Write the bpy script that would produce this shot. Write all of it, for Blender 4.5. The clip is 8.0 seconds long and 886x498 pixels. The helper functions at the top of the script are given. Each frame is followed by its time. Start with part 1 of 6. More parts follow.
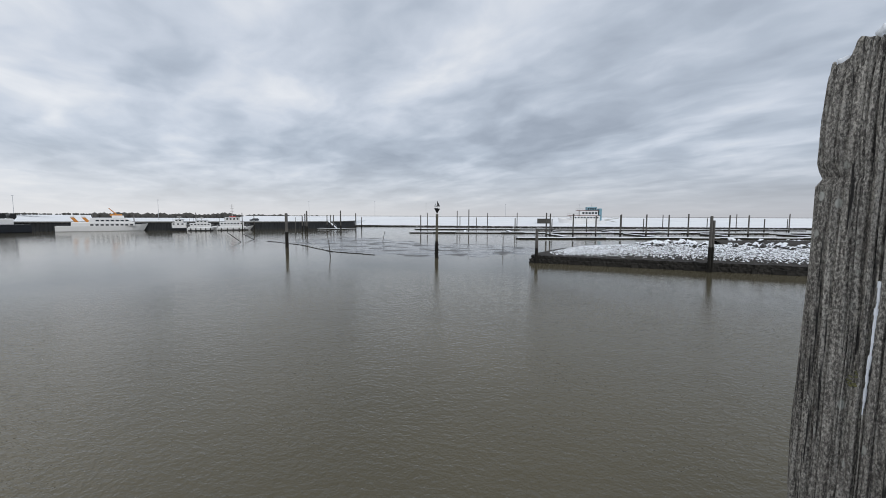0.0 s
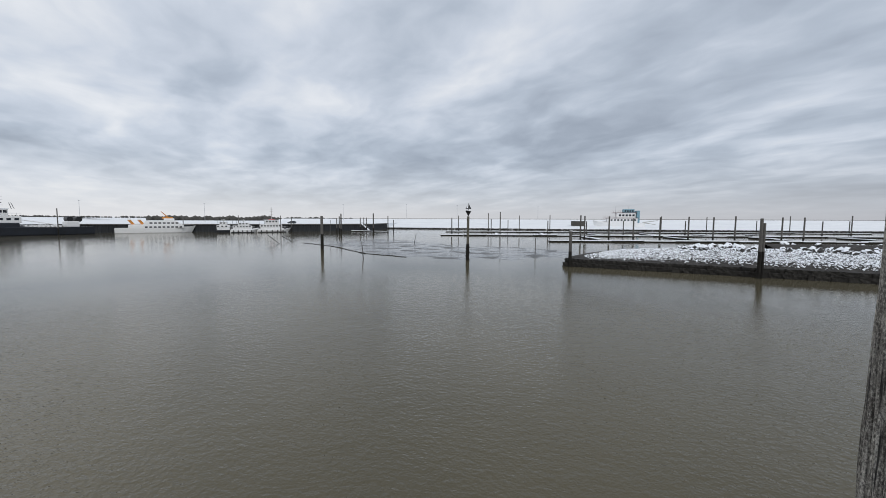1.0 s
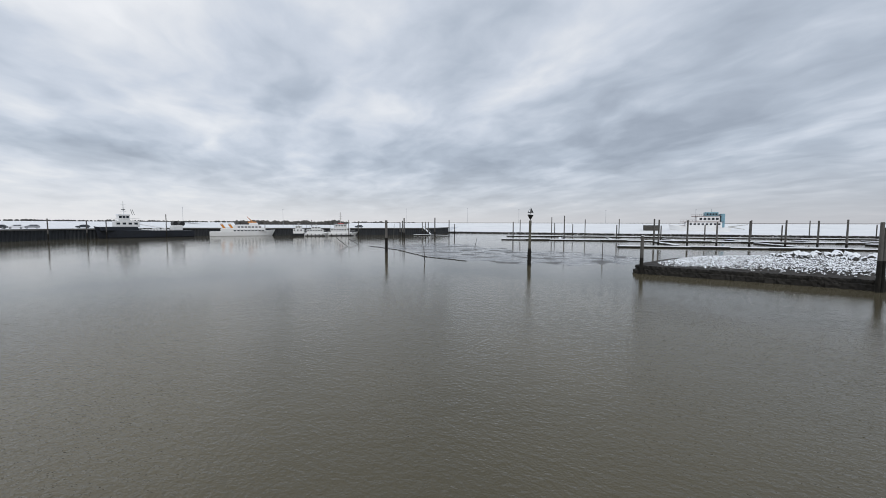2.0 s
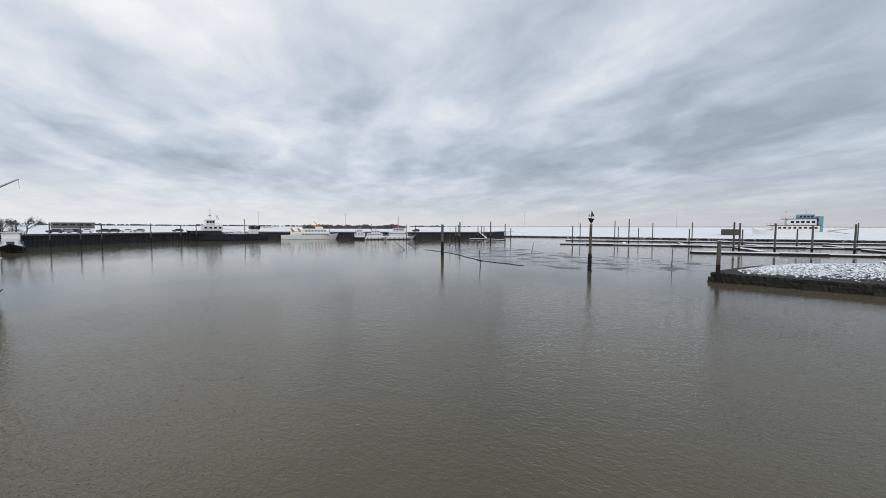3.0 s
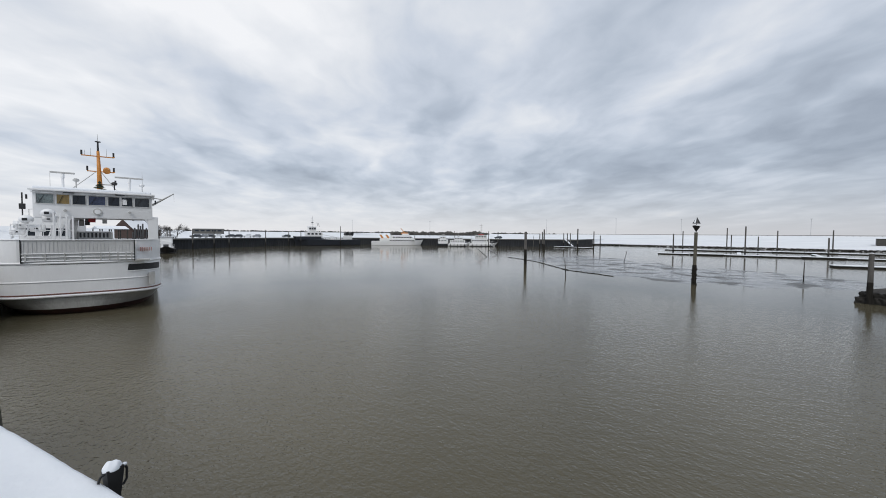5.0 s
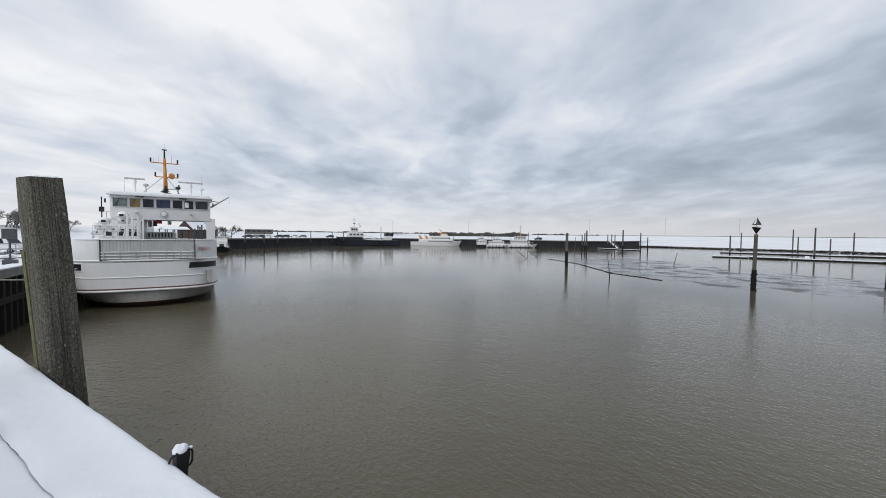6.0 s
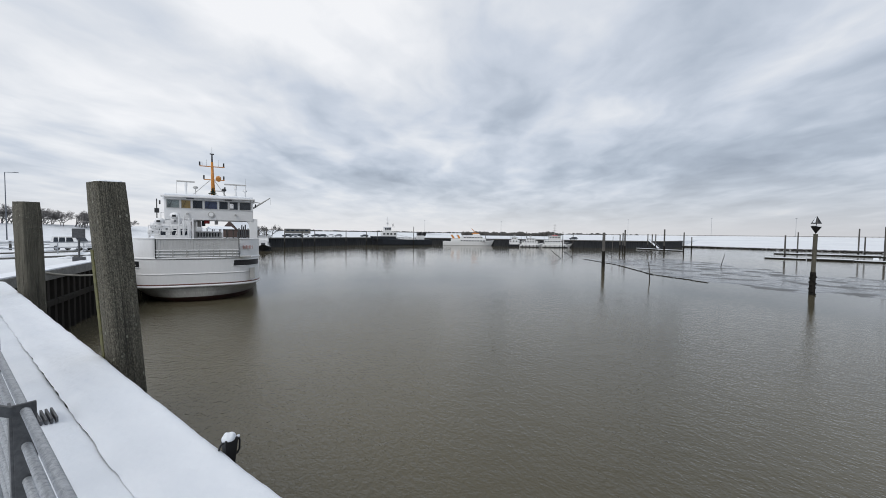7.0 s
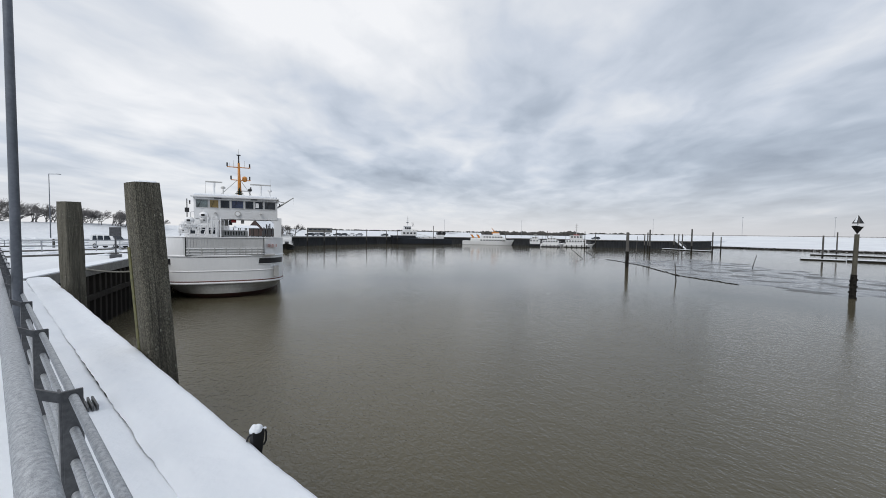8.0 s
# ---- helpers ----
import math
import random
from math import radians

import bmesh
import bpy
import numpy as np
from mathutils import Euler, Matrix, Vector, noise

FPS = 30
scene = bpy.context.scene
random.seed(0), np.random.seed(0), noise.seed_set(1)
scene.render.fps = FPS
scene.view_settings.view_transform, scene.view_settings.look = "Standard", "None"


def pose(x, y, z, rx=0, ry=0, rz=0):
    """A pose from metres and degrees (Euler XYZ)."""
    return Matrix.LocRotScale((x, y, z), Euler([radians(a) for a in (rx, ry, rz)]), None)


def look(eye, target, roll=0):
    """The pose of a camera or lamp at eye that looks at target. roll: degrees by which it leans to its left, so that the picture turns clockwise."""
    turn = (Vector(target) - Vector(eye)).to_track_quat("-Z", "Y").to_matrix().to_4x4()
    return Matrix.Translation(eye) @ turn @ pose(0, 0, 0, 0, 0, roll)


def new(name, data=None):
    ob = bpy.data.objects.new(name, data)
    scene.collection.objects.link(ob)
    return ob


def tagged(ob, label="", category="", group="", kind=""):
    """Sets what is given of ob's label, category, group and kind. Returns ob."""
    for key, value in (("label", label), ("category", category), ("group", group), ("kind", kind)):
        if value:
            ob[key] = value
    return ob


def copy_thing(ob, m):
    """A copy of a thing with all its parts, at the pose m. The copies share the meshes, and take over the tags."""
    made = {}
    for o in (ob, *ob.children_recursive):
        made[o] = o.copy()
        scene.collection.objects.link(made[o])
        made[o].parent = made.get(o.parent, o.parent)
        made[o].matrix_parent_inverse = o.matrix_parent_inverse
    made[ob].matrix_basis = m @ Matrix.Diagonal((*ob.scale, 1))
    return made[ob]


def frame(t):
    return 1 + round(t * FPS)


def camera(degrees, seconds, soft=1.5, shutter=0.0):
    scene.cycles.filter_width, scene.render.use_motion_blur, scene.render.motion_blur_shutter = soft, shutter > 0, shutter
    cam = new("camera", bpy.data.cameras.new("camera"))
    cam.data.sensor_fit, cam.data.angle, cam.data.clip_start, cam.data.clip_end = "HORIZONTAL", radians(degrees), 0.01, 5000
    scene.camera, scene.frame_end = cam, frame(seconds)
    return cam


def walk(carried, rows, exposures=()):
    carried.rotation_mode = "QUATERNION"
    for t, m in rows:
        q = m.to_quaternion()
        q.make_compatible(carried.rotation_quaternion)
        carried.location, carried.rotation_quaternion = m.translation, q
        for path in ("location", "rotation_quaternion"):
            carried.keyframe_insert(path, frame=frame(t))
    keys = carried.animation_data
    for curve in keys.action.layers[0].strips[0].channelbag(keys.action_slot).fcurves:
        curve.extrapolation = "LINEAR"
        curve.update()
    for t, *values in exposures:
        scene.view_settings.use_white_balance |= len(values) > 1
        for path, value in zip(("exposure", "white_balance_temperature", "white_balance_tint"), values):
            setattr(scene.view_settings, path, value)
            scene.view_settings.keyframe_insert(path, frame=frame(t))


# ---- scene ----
cam = camera(99.85, 8.0, 0.9)
PATH = [
    (0, pose(0.000, 0.000, 6.300, 85.202, -0.278, 0.000)),
    (0.5, pose(-0.008, 0.000, 6.300, 85.317, -0.290, 1.456)),
    (1, pose(-0.020, 0.000, 6.300, 85.567, -0.255, 4.752)),
    (1.5, pose(-0.020, -0.060, 6.300, 85.840, -0.227, 9.252)),
    (3, pose(0.045, -0.440, 6.309, 86.745, -0.181, 22.571)),
    (3.5, pose(0.055, -0.502, 6.311, 87.003, -0.114, 25.761)),
    (4, pose(0.056, -0.554, 6.318, 87.351, -0.206, 29.062)),
    (4.5, pose(0.078, -0.574, 6.335, 87.599, -0.350, 32.099)),
    (6, pose(0.162, -0.646, 6.407, 87.801, -0.675, 41.077)),
    (6.5, pose(0.147, -0.655, 6.410, 87.769, -0.679, 43.638)),
    (7, pose(0.147, -0.666, 6.413, 87.659, -0.704, 46.015)),
    (7.5, pose(0.141, -0.674, 6.411, 87.589, -0.781, 47.711)),
    (8, pose(0.143, -0.683, 6.408, 87.515, -0.844, 49.025)),
]
walk(cam, PATH)

# ---- world and sun: a bright, torn overcast ----
SUN_AZ, SUN_EL = 205.0, 46.0
GLOW_AZ, GLOW_EL = 80.0, 46.0
CLOUDS = (
    (62, 24, 13, 5, -22, 0.09), (74, 27, 10, 5, -30, 0.08), (59, 8, 10, 2.4, -6, -0.13), (46, 8, 6, 2, 4, -0.08),
    (34, 15, 9, 4, -35, -0.06), (26, 25, 7, 3, 40, 0.08), (10, 19, 16, 3, 32, -0.05), (-3, 13, 9, 2, 20, 0.07),
    (-8, 9, 16, 2, 14, -0.05), (-34, 20, 16, 7, 25, -0.06), (0, 22, 7, 3, 40, 0.08), (34, 13, 6, 2, -5, 0.05),
    (92, 14, 12, 5, -10, 0.05), (-36, 6, 14, 1.6, 8, 0.06),
)


def build_world():
    w = bpy.data.worlds.new("overcast")
    w.use_nodes = True
    scene.world = w
    nt = w.node_tree
    nt.nodes.clear()
    N, L = nt.nodes.new, nt.links.new
    out, bg = N("ShaderNodeOutputWorld"), N("ShaderNodeBackground")
    sky = N("ShaderNodeTexSky")
    sky.sky_type, sky.sun_disc = "NISHITA", False
    sky.sun_elevation, sky.sun_rotation = radians(SUN_EL), radians(-SUN_AZ)
    dim = N("ShaderNodeVectorMath")
    dim.operation = "SCALE"
    dim.inputs["Scale"].default_value = 0.10
    L(sky.outputs[0], dim.inputs[0])
    tc, sep = N("ShaderNodeTexCoord"), N("ShaderNodeSeparateXYZ")
    L(tc.outputs["Generated"], sep.inputs[0])

    def mth(op, a, b=None, clamp=False):
        m = N("ShaderNodeMath")
        m.operation, m.use_clamp = op, clamp
        for i, v in enumerate((a, b)):
            if v is None:
                continue
            if isinstance(v, (int, float)):
                m.inputs[i].default_value = v
            else:
                L(v, m.inputs[i])
        return m.outputs[0]

    def heading(az, up):
        return Vector((-math.sin(radians(az)) * math.cos(radians(up)), math.cos(radians(az)) * math.cos(radians(up)), math.sin(radians(up))))

    def dot(vec, with_):
        n = N("ShaderNodeVectorMath")
        n.operation = "DOT_PRODUCT"
        n.inputs[1].default_value = with_
        L(vec, n.inputs[0])
        return n.outputs["Value"]

    def torn(vec, scale, amount, detail):
        """The vector, pushed about by coloured noise."""
        n, sub, sc, ad = N("ShaderNodeTexNoise"), N("ShaderNodeVectorMath"), N("ShaderNodeVectorMath"), N("ShaderNodeVectorMath")
        n.inputs["Scale"].default_value, n.inputs["Detail"].default_value, n.inputs["Roughness"].default_value = scale, detail, 0.55
        L(vec, n.inputs["Vector"])
        sub.operation, sc.operation, ad.operation = "SUBTRACT", "SCALE", "ADD"
        sub.inputs[1].default_value = (0.5, 0.5, 0.5)
        sc.inputs["Scale"].default_value = amount
        L(n.outputs["Color"], sub.inputs[0])
        L(sub.outputs[0], sc.inputs[0])
        L(vec, ad.inputs[0])
        L(sc.outputs[0], ad.inputs[1])
        return ad.outputs[0]

    # the cloud sheet as a plane overhead, its streets running away over the harbour mouth
    zc = mth("ADD", mth("MAXIMUM", sep.outputs[2], 0.0), 0.13)
    comb = N("ShaderNodeCombineXYZ")
    L(mth("DIVIDE", sep.outputs[0], zc), comb.inputs[0])
    L(mth("DIVIDE", sep.outputs[1], zc), comb.inputs[1])
    turn = N("ShaderNodeMapping")
    turn.inputs["Rotation"].default_value = (0, 0, radians(-38))
    L(comb.outputs[0], turn.inputs[0])
    plane = torn(turn.outputs[0], 1.1, 0.55, 3.0)

    def cloud(scale, stretch, detail, rough, shift):
        mp = N("ShaderNodeMapping")
        mp.inputs["Scale"].default_value = (1.0, stretch, 1.0)
        mp.inputs["Location"].default_value = shift
        L(plane, mp.inputs[0])
        n = N("ShaderNodeTexNoise")
        n.inputs["Scale"].default_value, n.inputs["Detail"].default_value = scale, detail
        n.inputs["Roughness"].default_value = rough
        L(mp.outputs[0], n.inputs["Vector"])
        return n.outputs["Fac"]

    big = cloud(0.55, 0.5, 2.0, 0.5, (3.1, 1.7, 0.0))
    mid = cloud(1.7, 0.52, 3.0, 0.5, (7.3, 2.2, 0.0))
    fine = cloud(4.2, 0.62, 5.0, 0.52, (1.3, 9.2, 0.0))
    s = mth("ADD", mth("MULTIPLY", big, 0.30), mth("ADD", mth("MULTIPLY", mid, 0.46), mth("MULTIPLY", fine, 0.24)))
    # single clouds and gaps: heading, height, half length, half depth, rise to the right (degrees), amount
    soft = torn(tc.outputs["Generated"], 4.5, 0.16, 5.0)
    for az, el, half, deep, tilt, amount in CLOUDS:
        c = heading(az, el)
        right = Vector((math.cos(radians(az)), math.sin(radians(az)), 0))
        up = right.cross(c)
        ca, sa = math.cos(radians(tilt)), math.sin(radians(tilt))
        qa, qb = (dot(soft, v / math.sin(radians(w))) for v, w in ((right * ca + up * sa, half), (up * ca - right * sa, deep)))
        q = mth("ADD", mth("MULTIPLY", qa, qa), mth("MULTIPLY", qb, qb))
        s = mth("ADD", s, mth("MULTIPLY", mth("POWER", 0.368, q), amount))
    # the sheet is thinner, and brighter, in one quarter of the sky
    sd = heading(SUN_AZ, SUN_EL)
    near = mth("POWER", mth("MAXIMUM", dot(tc.outputs["Generated"], heading(GLOW_AZ, GLOW_EL)), 0.0), 3.0)
    s = mth("ADD", s, mth("MULTIPLY", mth("SUBTRACT", near, 0.32), 0.27))
    ramp = N("ShaderNodeValToRGB")
    e = ramp.color_ramp.elements
    e[0].position, e[0].color = 0.18, (0.25, 0.295, 0.36, 1)
    e[1].position, e[1].color = 0.70, (0.95, 0.96, 0.985, 1)
    for p, c in ((0.31, (0.365, 0.415, 0.495, 1)), (0.41, (0.475, 0.535, 0.625, 1)), (0.50, (0.62, 0.675, 0.765, 1)), (0.59, (0.78, 0.81, 0.86, 1))):
        k = ramp.color_ramp.elements.new(p)
        k.color = c
    L(s, ramp.inputs[0])
    # towards the horizon the sheet closes to an even grey, paler under the thin quarter
    low = N("ShaderNodeMix")
    low.data_type = "RGBA"
    L(mth("ADD", mth("MULTIPLY", dot(tc.outputs["Generated"], heading(95, 0)), 0.5), 0.5, True), low.inputs[0])
    low.inputs[6].default_value, low.inputs[7].default_value = (0.45, 0.465, 0.51, 1), (0.86, 0.86, 0.88, 1)
    haze = N("ShaderNodeMix")
    haze.data_type = "RGBA"
    L(mth("POWER", mth("SUBTRACT", 1.0, mth("MULTIPLY", mth("MAXIMUM", sep.outputs[2], 0.0), 6.0), True), 1.7), haze.inputs[0])
    L(ramp.outputs[0], haze.inputs[6])
    L(low.outputs[2], haze.inputs[7])
    cover = N("ShaderNodeMix")
    cover.data_type = "RGBA"
    cover.inputs[0].default_value = 0.93
    L(dim.outputs[0], cover.inputs[6])
    L(haze.outputs[2], cover.inputs[7])
    L(cover.outputs[2], bg.inputs[0])
    bg.inputs[1].default_value = 1.0
    L(bg.outputs[0], out.inputs[0])
    lamp = bpy.data.lights.new("sun", "SUN")
    lamp.energy, lamp.angle, lamp.color = 1.35, radians(30), (1.0, 0.97, 0.92)
    ob = new("sun", lamp)
    ob.matrix_world = look(sd * 50, (0, 0, 0))


build_world()
scene.view_settings.exposure = 0.0


# ---- materials ----
def material(name, color, color2=None, scale=4.0, rough=0.6, metal=0.0, bump=0.0, bump_scale=None, stretch=(1, 1, 1), detail=6.0, contrast=0.25, spec=0.5, snow=None, vary=0.0, coords="Object"):
    """Two colours mixed by coarse and fine noise, with relief; snow: the least upward slope on which snow lies."""
    m = bpy.data.materials.new(name)
    m.use_nodes = True
    nt = m.node_tree
    N, L = nt.nodes.new, nt.links.new
    b = nt.nodes["Principled BSDF"]
    b.inputs["Roughness"].default_value, b.inputs["Metallic"].default_value = rough, metal
    b.inputs["Specular IOR Level"].default_value = spec
    c2 = color2 or tuple(min(1.0, v * 0.7) for v in color)
    tc, mp = N("ShaderNodeTexCoord"), N("ShaderNodeMapping")
    mp.inputs["Scale"].default_value = stretch
    L(tc.outputs[coords], mp.inputs[0])
    a, f = N("ShaderNodeTexNoise"), N("ShaderNodeTexNoise")
    for n, sc in ((a, scale), (f, scale * 7.3)):
        n.inputs["Scale"].default_value, n.inputs["Detail"].default_value, n.inputs["Roughness"].default_value = sc, detail, 0.6
        L(mp.outputs[0], n.inputs["Vector"])
    add = N("ShaderNodeMath")
    add.operation = "MULTIPLY_ADD"
    add.inputs[1].default_value = 0.45
    L(f.outputs["Fac"], add.inputs[0])
    half = N("ShaderNodeMath")
    half.operation = "MULTIPLY"
    half.inputs[1].default_value = 0.55
    L(a.outputs["Fac"], half.inputs[0])
    L(half.outputs[0], add.inputs[2])
    fac = add.outputs[0]
    if vary:
        info, va = N("ShaderNodeObjectInfo"), N("ShaderNodeMath")
        va.operation = "MULTIPLY_ADD"
        va.inputs[1].default_value = vary
        L(info.outputs["Random"], va.inputs[0])
        L(fac, va.inputs[2])
        fac = va.outputs[0]
    ramp = N("ShaderNodeValToRGB")
    e = ramp.color_ramp.elements
    e[0].position, e[0].color = 0.5 - contrast / 2, (*c2, 1)
    e[1].position, e[1].color = 0.5 + contrast / 2 + vary, (*color, 1)
    L(fac, ramp.inputs[0])
    col = ramp.outputs[0]
    if snow is not None:
        geo, sz = N("ShaderNodeNewGeometry"), N("ShaderNodeSeparateXYZ")
        L(geo.outputs["Normal"], sz.inputs[0])
        ns = N("ShaderNodeMath")
        ns.operation = "MULTIPLY_ADD"
        ns.inputs[1].default_value = 0.5
        L(a.outputs["Fac"], ns.inputs[0])
        L(sz.outputs[2], ns.inputs[2])
        st = N("ShaderNodeMapRange")
        st.inputs[1].default_value, st.inputs[2].default_value = snow + 0.2, snow + 0.34
        L(ns.outputs[0], st.inputs[0])
        mx = N("ShaderNodeMix")
        mx.data_type = "RGBA"
        L(st.outputs[0], mx.inputs[0])
        L(col, mx.inputs[6])
        mx.inputs[7].default_value = (0.84, 0.87, 0.91, 1)
        col = mx.outputs[2]
    L(col, b.inputs["Base Color"])
    if bump:
        bp, bn = N("ShaderNodeBump"), N("ShaderNodeTexNoise")
        bn.inputs["Scale"].default_value, bn.inputs["Detail"].default_value = bump_scale or scale * 3, 8.0
        L(mp.outputs[0], bn.inputs["Vector"])
        bp.inputs["Strength"].default_value, bp.inputs["Distance"].default_value = 1.0, bump
        L(bn.outputs["Fac"], bp.inputs["Height"])
        L(bp.outputs[0], b.inputs["Normal"])
    return m


def water_material():
    m = bpy.data.materials.new("silty_water")
    m.use_nodes = True
    nt = m.node_tree
    N, L = nt.nodes.new, nt.links.new
    b = nt.nodes["Principled BSDF"]
    b.inputs["Roughness"].default_value, b.inputs["IOR"].default_value = 0.06, 1.33
    tc = N("ShaderNodeTexCoord")

    def noi(scale, stretch, rot, detail, rough=0.5):
        mp, n = N("ShaderNodeMapping"), N("ShaderNodeTexNoise")
        mp.vector_type = "TEXTURE"
        mp.inputs["Scale"].default_value, mp.inputs["Rotation"].default_value = [1 / v for v in stretch], (0, 0, radians(rot))
        L(tc.outputs["Object"], mp.inputs[0])
        n.inputs["Scale"].default_value, n.inputs["Detail"].default_value, n.inputs["Roughness"].default_value = scale, detail, rough
        L(mp.outputs[0], n.inputs["Vector"])
        return n.outputs["Fac"]

    ramp = N("ShaderNodeValToRGB")
    e = ramp.color_ramp.elements
    e[0].position, e[0].color = 0.35, (0.084, 0.074, 0.048, 1)
    e[1].position, e[1].color = 0.65, (0.114, 0.100, 0.066, 1)
    L(noi(0.045, (1, 1, 1), 0, 4.0), ramp.inputs[0])
    L(ramp.outputs[0], b.inputs["Base Color"])
    def rng(v, lo, hi, a, c):
        r = N("ShaderNodeMapRange")
        for i, q in enumerate((lo, hi, a, c)):
            r.inputs[i + 1].default_value = q
        L(v, r.inputs[0])
        return r.outputs[0]

    def op(kind, a, c):
        m_ = N("ShaderNodeMath")
        m_.operation = kind
        for i, v in enumerate((a, c)):
            if isinstance(v, (int, float)):
                m_.inputs[i].default_value = v
            else:
                L(v, m_.inputs[i])
        return m_.outputs[0]

    # wind ripples in patches, longer wavelets under them; out in the basin the water lies calm
    patch = rng(noi(0.06, (1, 0.5, 1), 20, 3.0), 0.38, 0.62, 0.65, 1.0)
    ripple = op("ADD", noi(6.0, (0.75, 1.0, 1), -15, 2.0), op("MULTIPLY", noi(14.0, (0.8, 1.0, 1), 18, 1.0), 0.4))
    swell = noi(1.5, (0.7, 1.0, 1), 10, 2.0)
    height = op("ADD", op("MULTIPLY", ripple, patch), op("MULTIPLY", swell, 0.7))
    away = N("ShaderNodeVectorMath")
    away.operation = "LENGTH"
    L(tc.outputs["Object"], away.inputs[0])
    far = away.outputs["Value"]
    bp = N("ShaderNodeBump")
    bp.inputs["Distance"].default_value = 0.058
    L(op("MULTIPLY", height, rng(far, 9.0, 50.0, 1.0, 0.10)), bp.inputs["Height"])
    L(bp.outputs[0], b.inputs["Normal"])
    L(rng(far, 20.0, 150.0, 0.02, 0.07), b.inputs["Roughness"])
    return m


WATER = water_material()
SNOW = material("snow", (0.86, 0.88, 0.91), (0.80, 0.83, 0.87), 0.8, 0.75, bump=0.012, bump_scale=9.0, contrast=0.5)
FAR_SNOW = material("far_snow", (0.82, 0.84, 0.86), (0.68, 0.70, 0.73), 0.05, 0.8, bump=0.05, bump_scale=0.6, stretch=(1, 3.5, 1), contrast=0.3)
def old_timber(name, light, dark, lichen, amount, streak=26.0, crack=0.5, soft=0.14, fleck=75.0):
    """Weathered wood: long grain, dark cracks, speckle and pale lichen spots."""
    m = bpy.data.materials.new(name)
    m.use_nodes = True
    nt = m.node_tree
    N, L = nt.nodes.new, nt.links.new
    b = nt.nodes["Principled BSDF"]
    b.inputs["Roughness"].default_value = 0.9
    tc = N("ShaderNodeTexCoord")

    def tex(kind, scale, stretch, detail=6.0, rough=0.6):
        mp, n = N("ShaderNodeMapping"), N(kind)
        mp.inputs["Scale"].default_value = stretch
        L(tc.outputs["Object"], mp.inputs[0])
        n.inputs["Scale"].default_value = scale
        if kind == "ShaderNodeTexNoise":
            n.inputs["Detail"].default_value, n.inputs["Roughness"].default_value = detail, rough
        L(mp.outputs[0], n.inputs["Vector"])
        return n.outputs[0]

    def step(v, lo, hi, a=0.0, b_=1.0):
        r = N("ShaderNodeMapRange")
        for i, q in enumerate((lo, hi, a, b_)):
            r.inputs[i + 1].default_value = q
        L(v, r.inputs[0])
        return r.outputs[0]

    def mixc(fac, a, c):
        x = N("ShaderNodeMix")
        x.data_type = "RGBA"
        L(fac, x.inputs[0])
        for i, v in ((6, a), (7, c)):
            if isinstance(v, tuple):
                x.inputs[i].default_value = (*v, 1)
            else:
                L(v, x.inputs[i])
        return x.outputs[2]

    grain = tex("ShaderNodeTexNoise", streak, (1, 1, 0.07))
    cracks = tex("ShaderNodeTexNoise", streak * 0.55, (1, 1, 0.035), 3.0)
    speck = tex("ShaderNodeTexNoise", fleck, (1, 1, 0.5), 4.0, 0.7)
    blot = tex("ShaderNodeTexNoise", 5.0, (1, 1, 0.4))
    cell = tex("ShaderNodeTexVoronoi", 15.0, (1, 1, 0.6))
    col = mixc(step(grain, 0.5 - soft, 0.5 + soft), dark, light)
    col = mixc(step(speck, 0.50, 0.64, 0.0, 0.7), col, tuple(min(1.0, v * 1.9) for v in light))
    col = mixc(step(speck, 0.47, 0.38, 0.0, 0.85), col, tuple(v * 0.6 for v in dark))
    col = mixc(step(blot, 0.45, 0.7, 0.0, 0.4), col, dark)
    col = mixc(step(cracks, 0.40, 0.34, 0.0, crack), col, (0.012, 0.011, 0.01))
    spots = N("ShaderNodeMath")
    spots.operation = "MULTIPLY"
    L(step(cell, 0.20, 0.14), spots.inputs[0])
    L(step(blot, 0.50, 0.58, 0.0, amount), spots.inputs[1])
    col = mixc(spots.outputs[0], col, lichen)
    L(col, b.inputs["Base Color"])
    h1, h2 = N("ShaderNodeMath"), N("ShaderNodeMath")
    h1.operation = h2.operation = "MULTIPLY_ADD"
    h1.inputs[1].default_value, h2.inputs[1].default_value = 0.6, 0.5
    L(grain, h1.inputs[0])
    L(cracks, h1.inputs[2])
    L(speck, h2.inputs[0])
    L(h1.outputs[0], h2.inputs[2])
    bp = N("ShaderNodeBump")
    bp.inputs["Distance"].default_value = 0.02
    L(h2.outputs[0], bp.inputs["Height"])
    L(bp.outputs[0], b.inputs["Normal"])
    return m


TIMBER = old_timber("weathered_timber", (0.145, 0.135, 0.105), (0.055, 0.050, 0.038), (0.34, 0.34, 0.28), 0.7, 14.0, 0.55, 0.34, 85.0)
PALE_TIMBER = old_timber("grey_weathered_timber", (0.42, 0.395, 0.35), (0.100, 0.090, 0.078), (0.55, 0.55, 0.50), 0.9, 75.0, 0.95, 0.14, 150.0)
ALGAE = material("yellow_green_algae", (0.17, 0.16, 0.06), (0.07, 0.07, 0.04), 14.0, 0.9, bump=0.004)
WET_TIMBER = material("wet_black_timber", (0.028, 0.026, 0.022), (0.010, 0.009, 0.008), 5.0, 0.75, bump=0.02, stretch=(1, 1, 0.3), spec=0.15)
POLE = material("far_timber", (0.16, 0.15, 0.14), (0.05, 0.047, 0.043), 2.0, 0.85, stretch=(1, 1, 0.3), vary=0.15)
